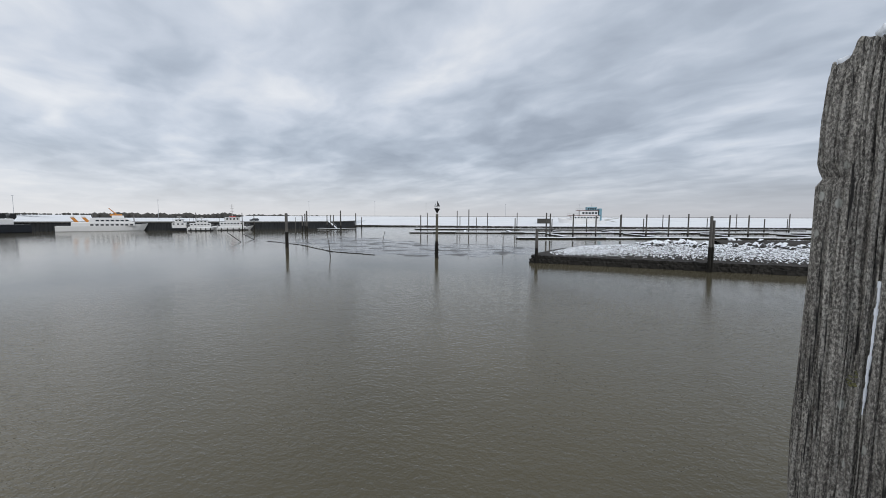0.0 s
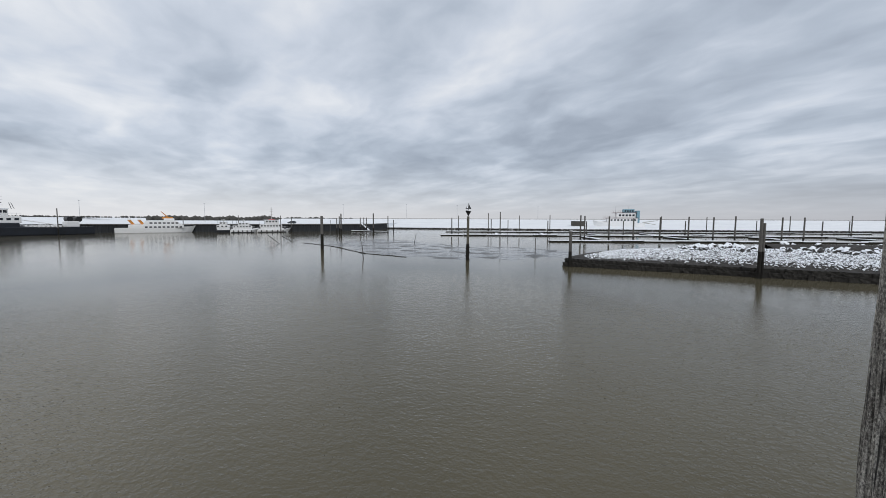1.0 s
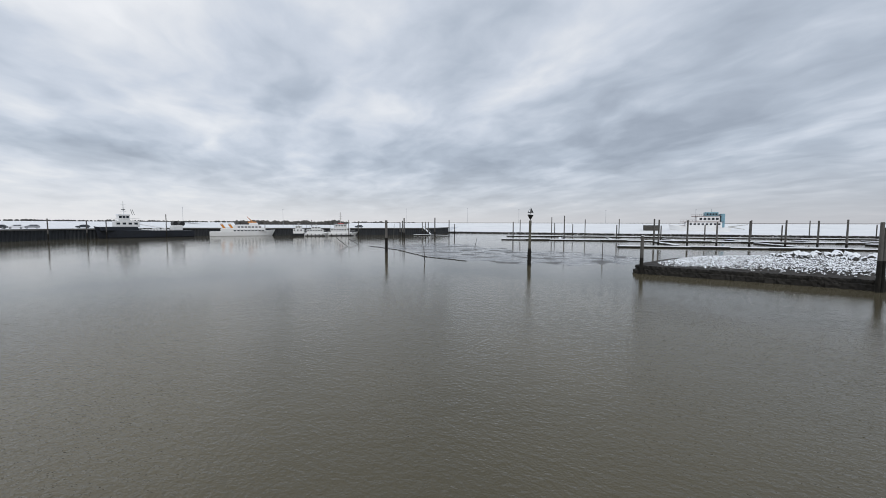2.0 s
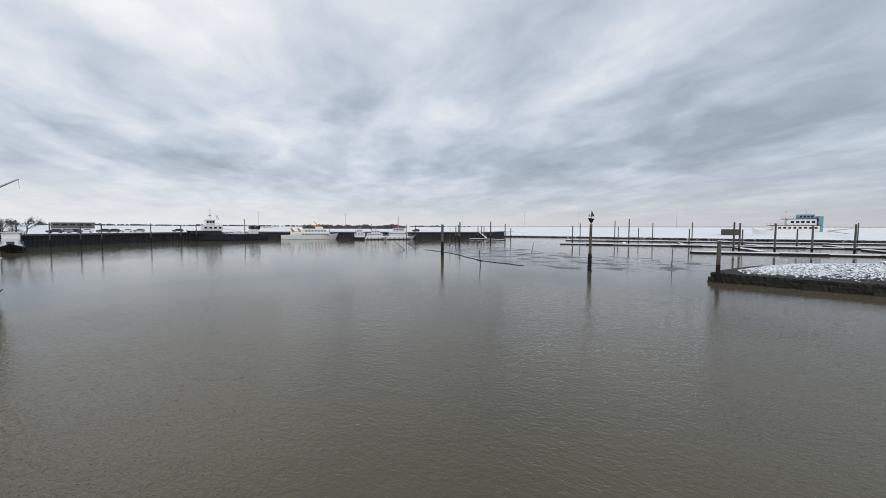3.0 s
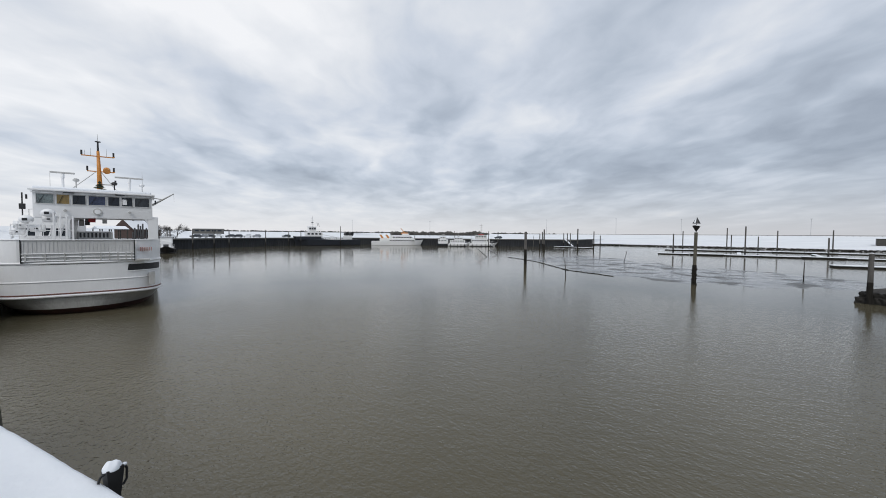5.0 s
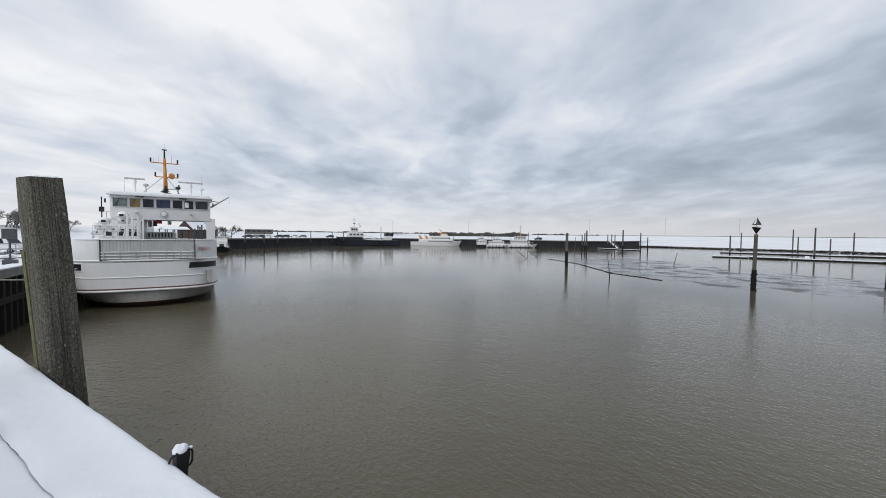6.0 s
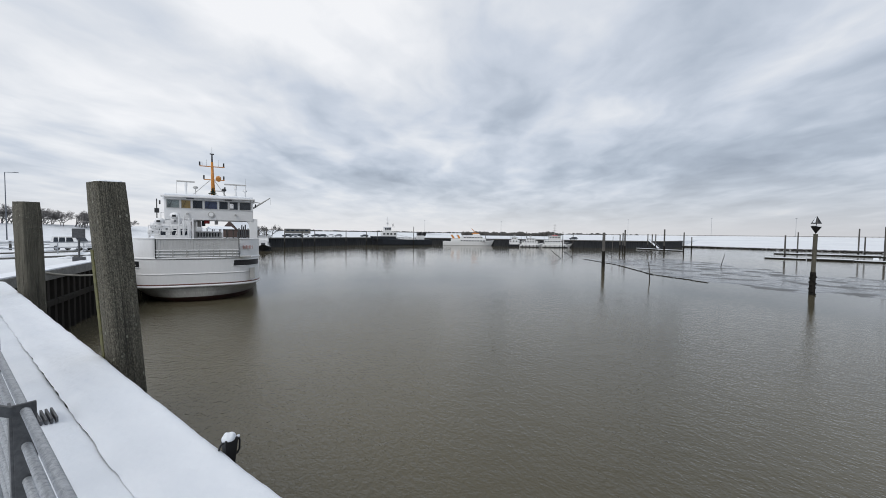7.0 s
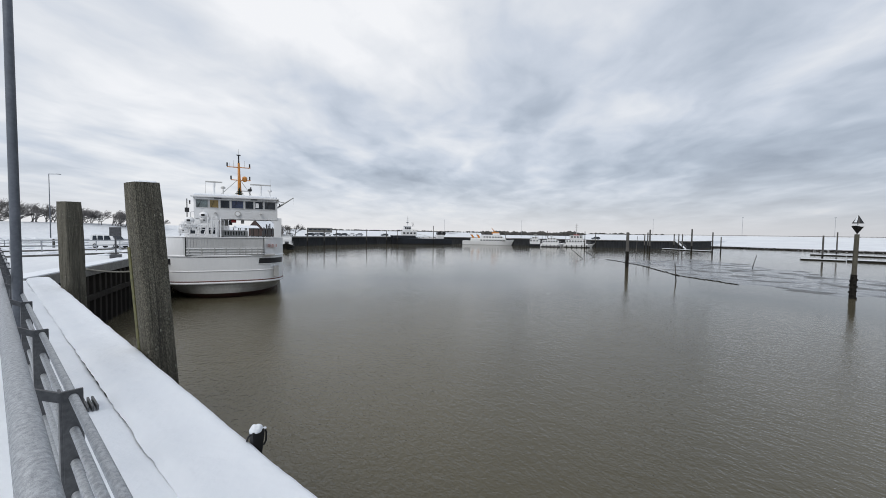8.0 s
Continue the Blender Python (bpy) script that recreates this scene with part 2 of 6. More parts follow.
BERTH = material("rusty_sheet_piling", (0.026, 0.022, 0.017), (0.009, 0.008, 0.007), 0.9, 0.8, bump=0.03, stretch=(1, 1, 0.35), contrast=0.35, spec=0.25)
BERTH_COPE = material("stained_grey_concrete", (0.24, 0.235, 0.22), (0.10, 0.097, 0.09), 1.6, 0.85, bump=0.01, contrast=0.35)
SHEET = material("dark_sheet_piling", (0.030, 0.034, 0.040), (0.012, 0.013, 0.016), 0.6, 0.7, bump=0.03, stretch=(1, 1, 0.4))
WET_STONE = material("wet_dark_stone", (0.042, 0.039, 0.034), (0.010, 0.009, 0.008), 2.6, 0.7, bump=0.05, contrast=0.3, spec=0.25, vary=0.2)
BASALT = material("basalt_stone", (0.075, 0.07, 0.066), (0.02, 0.019, 0.018), 1.6, 0.85, bump=0.03, contrast=0.3, spec=0.2)
STONE = material("snowy_stone", (0.09, 0.086, 0.08), (0.025, 0.024, 0.023), 2.2, 0.85, bump=0.02, snow=0.26)
SNOWY_BANK = material("snow_with_stones_showing", (0.80, 0.83, 0.87), (0.05, 0.048, 0.045), 1.1, 0.85, bump=0.06, bump_scale=5.0, contrast=0.16)
def mud_material():
    """Dark silt with a film of standing water in the hollows."""
    m = material("wet_mud", (0.085, 0.078, 0.068), (0.040, 0.037, 0.033), 0.5, 0.3, bump=0.03, bump_scale=3.0, contrast=0.4)
    nt = m.node_tree
    n, r, tc = nt.nodes.new("ShaderNodeTexNoise"), nt.nodes.new("ShaderNodeMapRange"), nt.nodes.new("ShaderNodeTexCoord")
    n.inputs["Scale"].default_value, n.inputs["Detail"].default_value = 0.22, 5.0
    r.inputs[1].default_value, r.inputs[2].default_value, r.inputs[3].default_value, r.inputs[4].default_value = 0.5, 0.62, 0.05, 0.42
    nt.links.new(tc.outputs["Object"], n.inputs["Vector"])
    nt.links.new(n.outputs["Fac"], r.inputs[0])
    nt.links.new(r.outputs[0], nt.nodes["Principled BSDF"].inputs["Roughness"])
    return m


MUD = mud_material()
WHITE = material("white_ship_paint", (0.87, 0.87, 0.87), (0.78, 0.78, 0.78), 0.7, 0.38, stretch=(1, 1, 0.35), contrast=0.5)
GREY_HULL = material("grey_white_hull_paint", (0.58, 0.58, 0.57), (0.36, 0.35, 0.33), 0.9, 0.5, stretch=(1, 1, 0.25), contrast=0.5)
# mottled grey, darker than the white upper hull, for the part below the strake
LOWER_HULL = material("mottled_grey_lower_hull", (0.44, 0.44, 0.42), (0.20, 0.19, 0.175), 1.1, 0.5, stretch=(1, 1, 0.3), contrast=0.5)
BOOT = material("brown_red_boot_paint", (0.085, 0.028, 0.024), (0.03, 0.018, 0.016), 1.2, 0.6)
RUST = material("red_brown_rubbing_strake", (0.20, 0.075, 0.055), (0.10, 0.05, 0.04), 2.0, 0.6)
GLASS = material("dark_window_glass", (0.03, 0.038, 0.05), (0.012, 0.016, 0.022), 0.8, 0.12, spec=0.28)
AMBER = material("amber_window_blind", (0.30, 0.20, 0.06), (0.16, 0.12, 0.05), 2.0, 0.3)
ORANGE = material("orange_mast_paint", (0.62, 0.25, 0.04), (0.45, 0.17, 0.03), 1.5, 0.45)
BLACK = material("black_paint", (0.018, 0.018, 0.02), (0.01, 0.01, 0.011), 2.0, 0.5)
NAVY = material("dark_navy_hull_paint", (0.016, 0.020, 0.030), (0.01, 0.012, 0.016), 0.5, 0.45)
GALV = material("galvanised_steel", (0.52, 0.54, 0.565), (0.22, 0.23, 0.245), 85.0, 0.5, 0.5, bump=0.002, bump_scale=160.0, contrast=0.3)
DARK_STEEL = material("dark_grey_steel", (0.115, 0.118, 0.125), (0.06, 0.062, 0.066), 9.0, 0.5, 0.3, bump=0.002)
LAMP_GREY = material("grey_lamp_post_paint", (0.15, 0.165, 0.19), (0.10, 0.11, 0.13), 5.0, 0.5, 0.2)
CONCRETE = material("dark_concrete", (0.16, 0.155, 0.145), (0.07, 0.068, 0.062), 1.4, 0.85, bump=0.01)
ROPE = material("pale_rope", (0.45, 0.42, 0.36), (0.30, 0.28, 0.24), 30.0, 0.9)
TREE_DARK = material("far_bare_wood", (0.085, 0.08, 0.07), (0.04, 0.038, 0.035), 0.2, 0.9)
BARK = material("snow_dusted_bark", (0.30, 0.29, 0.285), (0.09, 0.083, 0.08), 3.0, 0.9)
BRICK = material("brown_red_brick", (0.075, 0.046, 0.038), (0.040, 0.028, 0.025), 3.0, 0.85)
RED = material("red_paint", (0.5, 0.05, 0.05), (0.4, 0.04, 0.04), 2.0, 0.45)
BLUE = material("turquoise_blue_paint", (0.22, 0.38, 0.45), (0.16, 0.30, 0.38), 1.0, 0.45)
CAR_WHITE = material("white_car_paint", (0.75, 0.76, 0.77), (0.68, 0.69, 0.70), 2.0, 0.25)
CAR_DARK = material("dark_car_paint", (0.05, 0.055, 0.065), (0.035, 0.04, 0.045), 2.0, 0.25)
CAR_SILVER = material("silver_car_paint", (0.34, 0.35, 0.37), (0.28, 0.29, 0.30), 2.0, 0.25, 0.4)
RUBBER = material("black_rubber", (0.02, 0.02, 0.02), (0.012, 0.012, 0.012), 5.0, 0.8)
FIR = material("dark_fir_green", (0.03, 0.05, 0.025), (0.015, 0.025, 0.015), 6.0, 0.9)


# ---- mesh helpers ----
def part(name, bm, mat, parent=None, label="", smooth=False):
    me = bpy.data.meshes.new(name)
    bm.normal_update()
    bm.to_mesh(me)
    bm.free()
    for f in me.polygons:
        f.use_smooth = smooth
    me.materials.append(mat)
    ob = new(name, me)
    if parent:
        ob.parent = parent
    if label:
        tagged(ob, label)
    return ob


def thing(name, m, label, category, group="", kind=""):
    ob = new(name)
    ob.matrix_basis = m
    ob.empty_display_size = 0.2
    return tagged(ob, label, category, group, kind)


def box(bm, x0, x1, y0, y1, z0, z1, m=None, bevel=0.0):
    r = bmesh.ops.create_cube(bm, size=1.0)
    vs = r["verts"]
    bmesh.ops.transform(bm, verts=vs, matrix=Matrix.Translation(((x0 + x1) / 2, (y0 + y1) / 2, (z0 + z1) / 2)) @ Matrix.Diagonal((abs(x1 - x0), abs(y1 - y0), abs(z1 - z0), 1)))
    if bevel:
        es = list({e for v in vs for e in v.link_edges})
        g = bmesh.ops.bevel(bm, geom=es, offset=bevel, segments=2, affect="EDGES", profile=0.6)
        vs = list({v for f in g["faces"] for v in f.verts} | {v for v in vs if v.is_valid})
    if m is not None:
        bmesh.ops.transform(bm, verts=[v for v in vs if v.is_valid], matrix=m)
    return bm


def rod(bm, a, b, r0, r1=None, seg=10):
    a, b = Vector(a), Vector(b)
    d = b - a
    q = d.to_track_quat("Z", "Y").to_matrix().to_4x4()
    bmesh.ops.create_cone(bm, cap_ends=True, segments=seg, radius1=r0, radius2=r0 if r1 is None else r1, depth=d.length, matrix=Matrix.Translation((a + b) / 2) @ q)
    return bm


def ball(bm, c, r, sub=2, squash=(1, 1, 1)):
    bmesh.ops.create_icosphere(bm, subdivisions=sub, radius=r, matrix=Matrix.Translation(c) @ Matrix.Diagonal((*squash, 1)))
    return bm


def loft(bm, rings, closed=True, cap=False):
    """Faces between rings of equally many points."""
    vs = [[bm.verts.new(p) for p in ring] for ring in rings]
    n = len(vs[0])
    for a, b in zip(vs, vs[1:]):
        for i in range(n if closed else n - 1):
            bm.faces.new((a[i], a[(i + 1) % n], b[(i + 1) % n], b[i]))
    if cap:
        bm.faces.new(vs[0][::-1])
        bm.faces.new(vs[-1])
    return vs


def B():
    return bmesh.new()


def prism(bm, outline, z0, z1):
    loft(bm, [[(x, y, z0) for x, y in outline], [(x, y, z1) for x, y in outline]], True, True)
    bmesh.ops.recalc_face_normals(bm, faces=bm.faces)
    return bm


def wob(x, y, z=0.0, s=1.0):
    return noise.noise(Vector((x * s, y * s, z * s)))


def from_to(a, b, z=0.0):
    return Matrix.Translation((*a, z)) @ Matrix.Rotation(math.atan2(b[1] - a[1], b[0] - a[0]), 4, "Z")


def length(a, b):
    return math.hypot(b[0] - a[0], b[1] - a[1])


# ---- water and land ----
def big_sheet(name, outline, z0, z1, mat, label, category):
    bm = B()
    prism(bm, outline, z0, z1)
    return tagged(part(name, bm, mat), label, category, kind="structure")


bm = B()
for x in (-3000, 3000):
    for y in (-3000, 3000):
        bm.verts.new((x, y, 0))
bm.verts.ensure_lookup_table()
bm.faces.new([bm.verts[i] for i in (0, 2, 3, 1)])
tagged(part("water", bm, WATER), "calm brown silty harbour water with fine ripples", "water", kind="structure")

# the berth's edge runs along AFT, the near quay along ALONG
AFT, SIDE = Vector((-0.958, 0.285, 0)), Vector((0.285, 0.958, 0))
QUAY_EDGE = [(-16.3, -7.3), (-32.2, -2.4), (-150, 32.7), (-158, 54), (-166, 76), (-173, 102), (-166, 148), (-126, 171), (-90, 188), (-60, 215)]
LAND = QUAY_EDGE + [(-62, 262), (-62, 700), (-1500, 1500), (-1500, -600), (40, -600), (40, -14), (-14, -14)]
big_sheet("ground", LAND, -1.5, 4.0, FAR_SNOW, "flat snow-covered harbour land", "snow ground")


def sheet_wall(name, pts, z0, z1, pitch=1.2, depth=0.35, mat=SHEET, label="dark steel sheet-pile quay wall with a concrete coping", cope=None):
    """Corrugated sheet piling along a polyline, with a coping on top."""
    bm = B()
    low, high = [], []
    for (ax, ay), (bx, by) in zip(pts, pts[1:]):
        d = Vector((bx - ax, by - ay, 0))
        n = Vector((d.y, -d.x, 0)).normalized()
        k = max(1, int(d.length / pitch))
        for i in range(k):
            for f, o in ((0.0, 0), (0.15, 1), (0.5, 1), (0.65, 0)):
                p = Vector((ax, ay, 0)) + d * ((i + f) / k) + n * (0.12 + depth * o)
                low.append((p.x, p.y, z0))
                high.append((p.x, p.y, z1 - 0.5))
    loft(bm, [low, high], closed=False)
    wall = part(name, bm, mat)
    tagged(wall, label, "quay wall", kind="structure")
    bm = B()
    for (ax, ay), (bx, by) in zip(pts, pts[1:]):
        d = Vector((bx - ax, by - ay, 0))
        m = Matrix.Translation((ax, ay, 0)) @ Matrix.Rotation(math.atan2(d.y, d.x), 4, "Z")
        box(bm, 0, d.length, -0.62, 0.2, z1 - 0.55, z1 - 0.02, m, 0.03)
    part("coping", bm, cope or CONCRETE, wall, "weathered concrete coping")
    bm = B()
    for (ax, ay), (bx, by) in zip(pts, pts[1:]):
        d = Vector((bx - ax, by - ay, 0))
        m = Matrix.Translation((ax, ay, 0)) @ Matrix.Rotation(math.atan2(d.y, d.x), 4, "Z")
        box(bm, 0, d.length, -0.56, 0.5, z1 - 0.015, z1 + 0.07, m, 0.03)
    part("coping_snow", bm, SNOW, wall, "snow on the coping")
    return wall


sheet_wall("quay_wall_far", QUAY_EDGE[2:] + [(-62, 262)], -1.5, 4.0, depth=0.2)
berth = sheet_wall("quay_wall_berth", QUAY_EDGE[:3], -1.5, 4.0, pitch=0.9, depth=0.05, mat=BERTH, label="rust-brown stained sheet-pile berth wall with a concrete coping", cope=BERTH_COPE)
bm = B()
for (ax, ay), (bx, by) in zip(QUAY_EDGE[:2], QUAY_EDGE[1:3]):
    box(bm, 0, length((ax, ay), (bx, by)), -0.62, -0.42, 1.9, 2.25, from_to((ax, ay), (bx, by)), 0.03)
part("waling", bm, BERTH, berth, "rusty steel waling beam")


def berth_piles():
    bm = B()
    loft(bm, [[(0.0, 0.0, z), (0.12, 0.30, z), (0.42, 0.30, z), (0.54, 0.0, z), (0.56, 0.03, z), (0.43, 0.34, z), (0.11, 0.34, z), (-0.02, 0.03, z)] for z in (-1.5, 3.46)], True, True)
    bmesh.ops.recalc_face_normals(bm, faces=bm.faces)
    me = bpy.data.meshes.new("sheet_pile")
    bm.to_mesh(me)
    bm.free()
    me.materials.append(BERTH)
    a, b = Vector((*QUAY_EDGE[1], 0)), Vector((*QUAY_EDGE[2], 0))
    a = a - (b - a).normalized() * 15.0
    d = (b - a).normalized()
    ang = math.atan2(-d.y, -d.x)
    for i in range(110):
        p = a + d * (0.9 * i + 0.9) + Vector((d.y, -d.x, 0)) * 0.16
        o = new("sheet_pile", me)
        o.parent = berth
        o.matrix_basis = Matrix.Translation(p) @ Matrix.Rotation(ang, 4, "Z")


berth_piles()

# the sea dike behind the marina: dark stone foot, snow slope, crest
DIKE = [(-190, 285), (-66, 264), (0, 262), (80, 246), (160, 244), (330, 236), (700, 150)]


def dike():
    bm, foot = B(), B()
    rows = []
    for off, z in ((0, 0.9), (6, 1.5), (14, 2.1), (40, 4.2), (62, 7.0), (66, 7.15), (80, 6.5), (110, 3.0)):
        rows.append([(x + off * 0.1, y + off, z + 0.05 * wob(x, off, 0, 0.02)) for x, y in DIKE])
    loft(bm, rows, closed=False)
    bmesh.ops.recalc_face_normals(bm, faces=bm.faces)
    d = tagged(part("dike", bm, FAR_SNOW), "long snow-covered sea dike with a grassy slope under snow", "dike", kind="structure")
    bm = B()
    for (ax, ay), (bx, by) in zip([q[:2] for q in rows[5]], [q[:2] for q in rows[5]][1:]):
        rod(bm, (ax, ay, 7.55), (bx, by, 7.55), 0.12, seg=6)
        for i in range(30):
            f = i / 30
            rod(bm, (ax + (bx - ax) * f, ay + (by - ay) * f, 7.0), (ax + (bx - ax) * f, ay + (by - ay) * f, 7.55), 0.08, seg=4)
    tagged(part("crest_fence", bm, TREE_DARK), "thin dark fence along the dike crest", "fence", kind="structure")
    rnd = random.Random(4)
    x = -66.0
    while x < 420:
        y = np.interp(x, [p[0] for p in DIKE], [p[1] for p in DIKE])
        for _ in range(6):
            s = rnd.uniform(0.2, 0.55)
            ball(foot, (x + rnd.uniform(-1, 1), y - rnd.uniform(-1.5, 3.0), rnd.uniform(0.0, 0.6)), s, 1, (1.4, 1, 0.7))
        x += 1.1
    tagged(part("stone_foot", foot, BASALT), "dark basalt stone foot along the dike at the waterline", "stones", kind="stuff")


dike()


# ---- near quay with its snow, rail and lamp ----
QX = Matrix.Translation((0, 0.436, 0)) @ Matrix.Rotation(math.atan(0.170), 4, "Z")  # x along the quay, y out to the water


def near_quay():
    bm = B()
    box(bm, -16.4, 26, -14, -0.47, -1.5, 4.80, QX)
    tagged(part("quay_near", bm, CONCRETE), "concrete quay body under snow", "quay", kind="structure")
    bm = B()
    box(bm, -16.4, 26, -0.45, -0.02, -1.5, 4.78, QX, 0.02)
    q = tagged(part("quay_coping", bm, CONCRETE), "dark concrete quay beam along the water", "quay edge", kind="structure")

    # snow lying on the beam and on the paving, with the joint between them half drifted over
    def slab(name, y0, y1, top, label, gaps):
        nx, ny = 340, 26
        rows = []
        for j in range(ny + 1):
            v = j / ny
            row = []
            for i in range(nx + 1):
                x = -16.4 + 20.4 * i / nx
                y = y0 + (y1 - y0) * v
                roll = 0.05 * (abs(2 * v - 1) ** 7)
                edge = 0.018 * wob(x, y, 3.0, 2.2) + 0.006 * wob(x, y, 1.0, 9.0)
                z = top + edge - roll
                if v in (0.0, 1.0):
                    y += 0.012 * wob(x, v, 7.0, 5.0)
                    shut = min(1.0, max(0.0, (-6.6 - x) / 1.5, (x + 3.9) / 1.6)) if gaps and v == 1.0 else 0.0
                    y += 0.035 * shut
                    z -= (0.05 if (v == 1.0) != gaps else 0.012) * (1 - 0.7 * shut)
                if gaps and v > 0.6:
                    z -= 0.02 * ((v - 0.6) / 0.4) ** 6 * (0.5 + wob(x, 0, 2.0, 0.8))
                row.append(QX @ Vector((x, y, z)))
            rows.append(row)
        b2 = B()
        loft(b2, rows, closed=False)
        bmesh.ops.recalc_face_normals(b2, faces=b2.faces)
        o = part(name, b2, SNOW, smooth=True)
        return tagged(o, label, "snow", kind="structure")

    slab("snow_on_coping", -0.462, 0.055, 4.90, "thick fresh snow lying on the quay edge", False)
    slab("snow_on_paving", -3.2, -0.458, 4.888, "trodden-free snow on the quay paving", True)
    bm = B()
    box(bm, 4.0, 26, -14, 0.0, 4.80, 4.88, QX)
    box(bm, -16.4, 4.0, -14, -3.2, 4.80, 4.86, QX)
    tagged(part("snow_behind", bm, SNOW), "snow on the quay beyond the railing", "snow", kind="structure")


near_quay()


def railing():
    t = thing("railing", QX @ Matrix.Translation((0, -1.08, 4.82)), "grey galvanised steel railing with tube handrail on the quay", "railing")
    bm = B()
    rod(bm, (-16.2, 0, 1.10), (6, 0, 1.10), 0.030, seg=24)
    part("handrail", bm, GALV, t, "thick galvanised tube handrail", True)
    for k in range(8):
        bm = B()
        rod(bm, (-16.2, 0.125, 1.005 - 0.115 * k), (6, 0.125, 1.005 - 0.115 * k), 0.0128, seg=12)
        part("infill_tube", bm, GALV, t, smooth=True)
    post, arm = None, None
    for i in range(19):
        x = -16.1 + 1.18 * i + 0.115
        if post is None:
            bm = B()
            box(bm, -0.006, 0.006, 0.096, 0.150, -0.02, 1.03, bevel=0.002)
            box(bm, -0.040, 0.006, 0.089, 0.097, -0.02, 1.03, bevel=0.002)
            box(bm, -0.05, 0.05, 0.04, 0.16, -0.02, 0.0, bevel=0.002)
            post = part("post", bm, DARK_STEEL, t, "dark flat steel post")
            bm = B()
            loft(bm, [[(-0.010, y, z), (0.010, y, z), (0.010, y, z + 0.034), (-0.010, y, z + 0.034)] for y, z in ((0.0, 1.045), (0.03, 1.03), (0.098, 0.992))], True, True)
            bmesh.ops.recalc_face_normals(bm, faces=bm.faces)
            arm = part("bracket", bm, DARK_STEEL, t)
        else:
            for src in (post, arm):
                c = src.copy()
                scene.collection.objects.link(c)
                c.location = (x + 16.1 - 0.115, 0, 0)
    for ob in (post, arm):
        me = ob.data
        me.transform(Matrix.Translation((-16.1 + 0.115, 0, 0)))


railing()


def street_lamp(m, h, r, label, arm=1.2):
    t = thing("street_lamp", m, label, "street lamp", "harbour lamps")
    bm = B()
    rod(bm, (0, 0, 0), (0, 0, h), r, r * 0.6, 16)
    part("pole", bm, LAMP_GREY, t, smooth=True)
    bm = B()
    rod(bm, (0, 0, h - 0.05), (arm, 0, h + 0.08), r * 0.5, seg=8)
    part("arm", bm, LAMP_GREY, t)
    bm = B()
    box(bm, arm - 0.1, arm + 0.7, -0.13, 0.13, h + 0.03, h + 0.15, bevel=0.03)
    part("lamp_head", bm, LAMP_GREY, t)
    return t


street_lamp(Matrix.Translation((-4.62, -1.345, 4.84)), 7.0, 0.036, "grey painted street lamp post beside the quay railing")


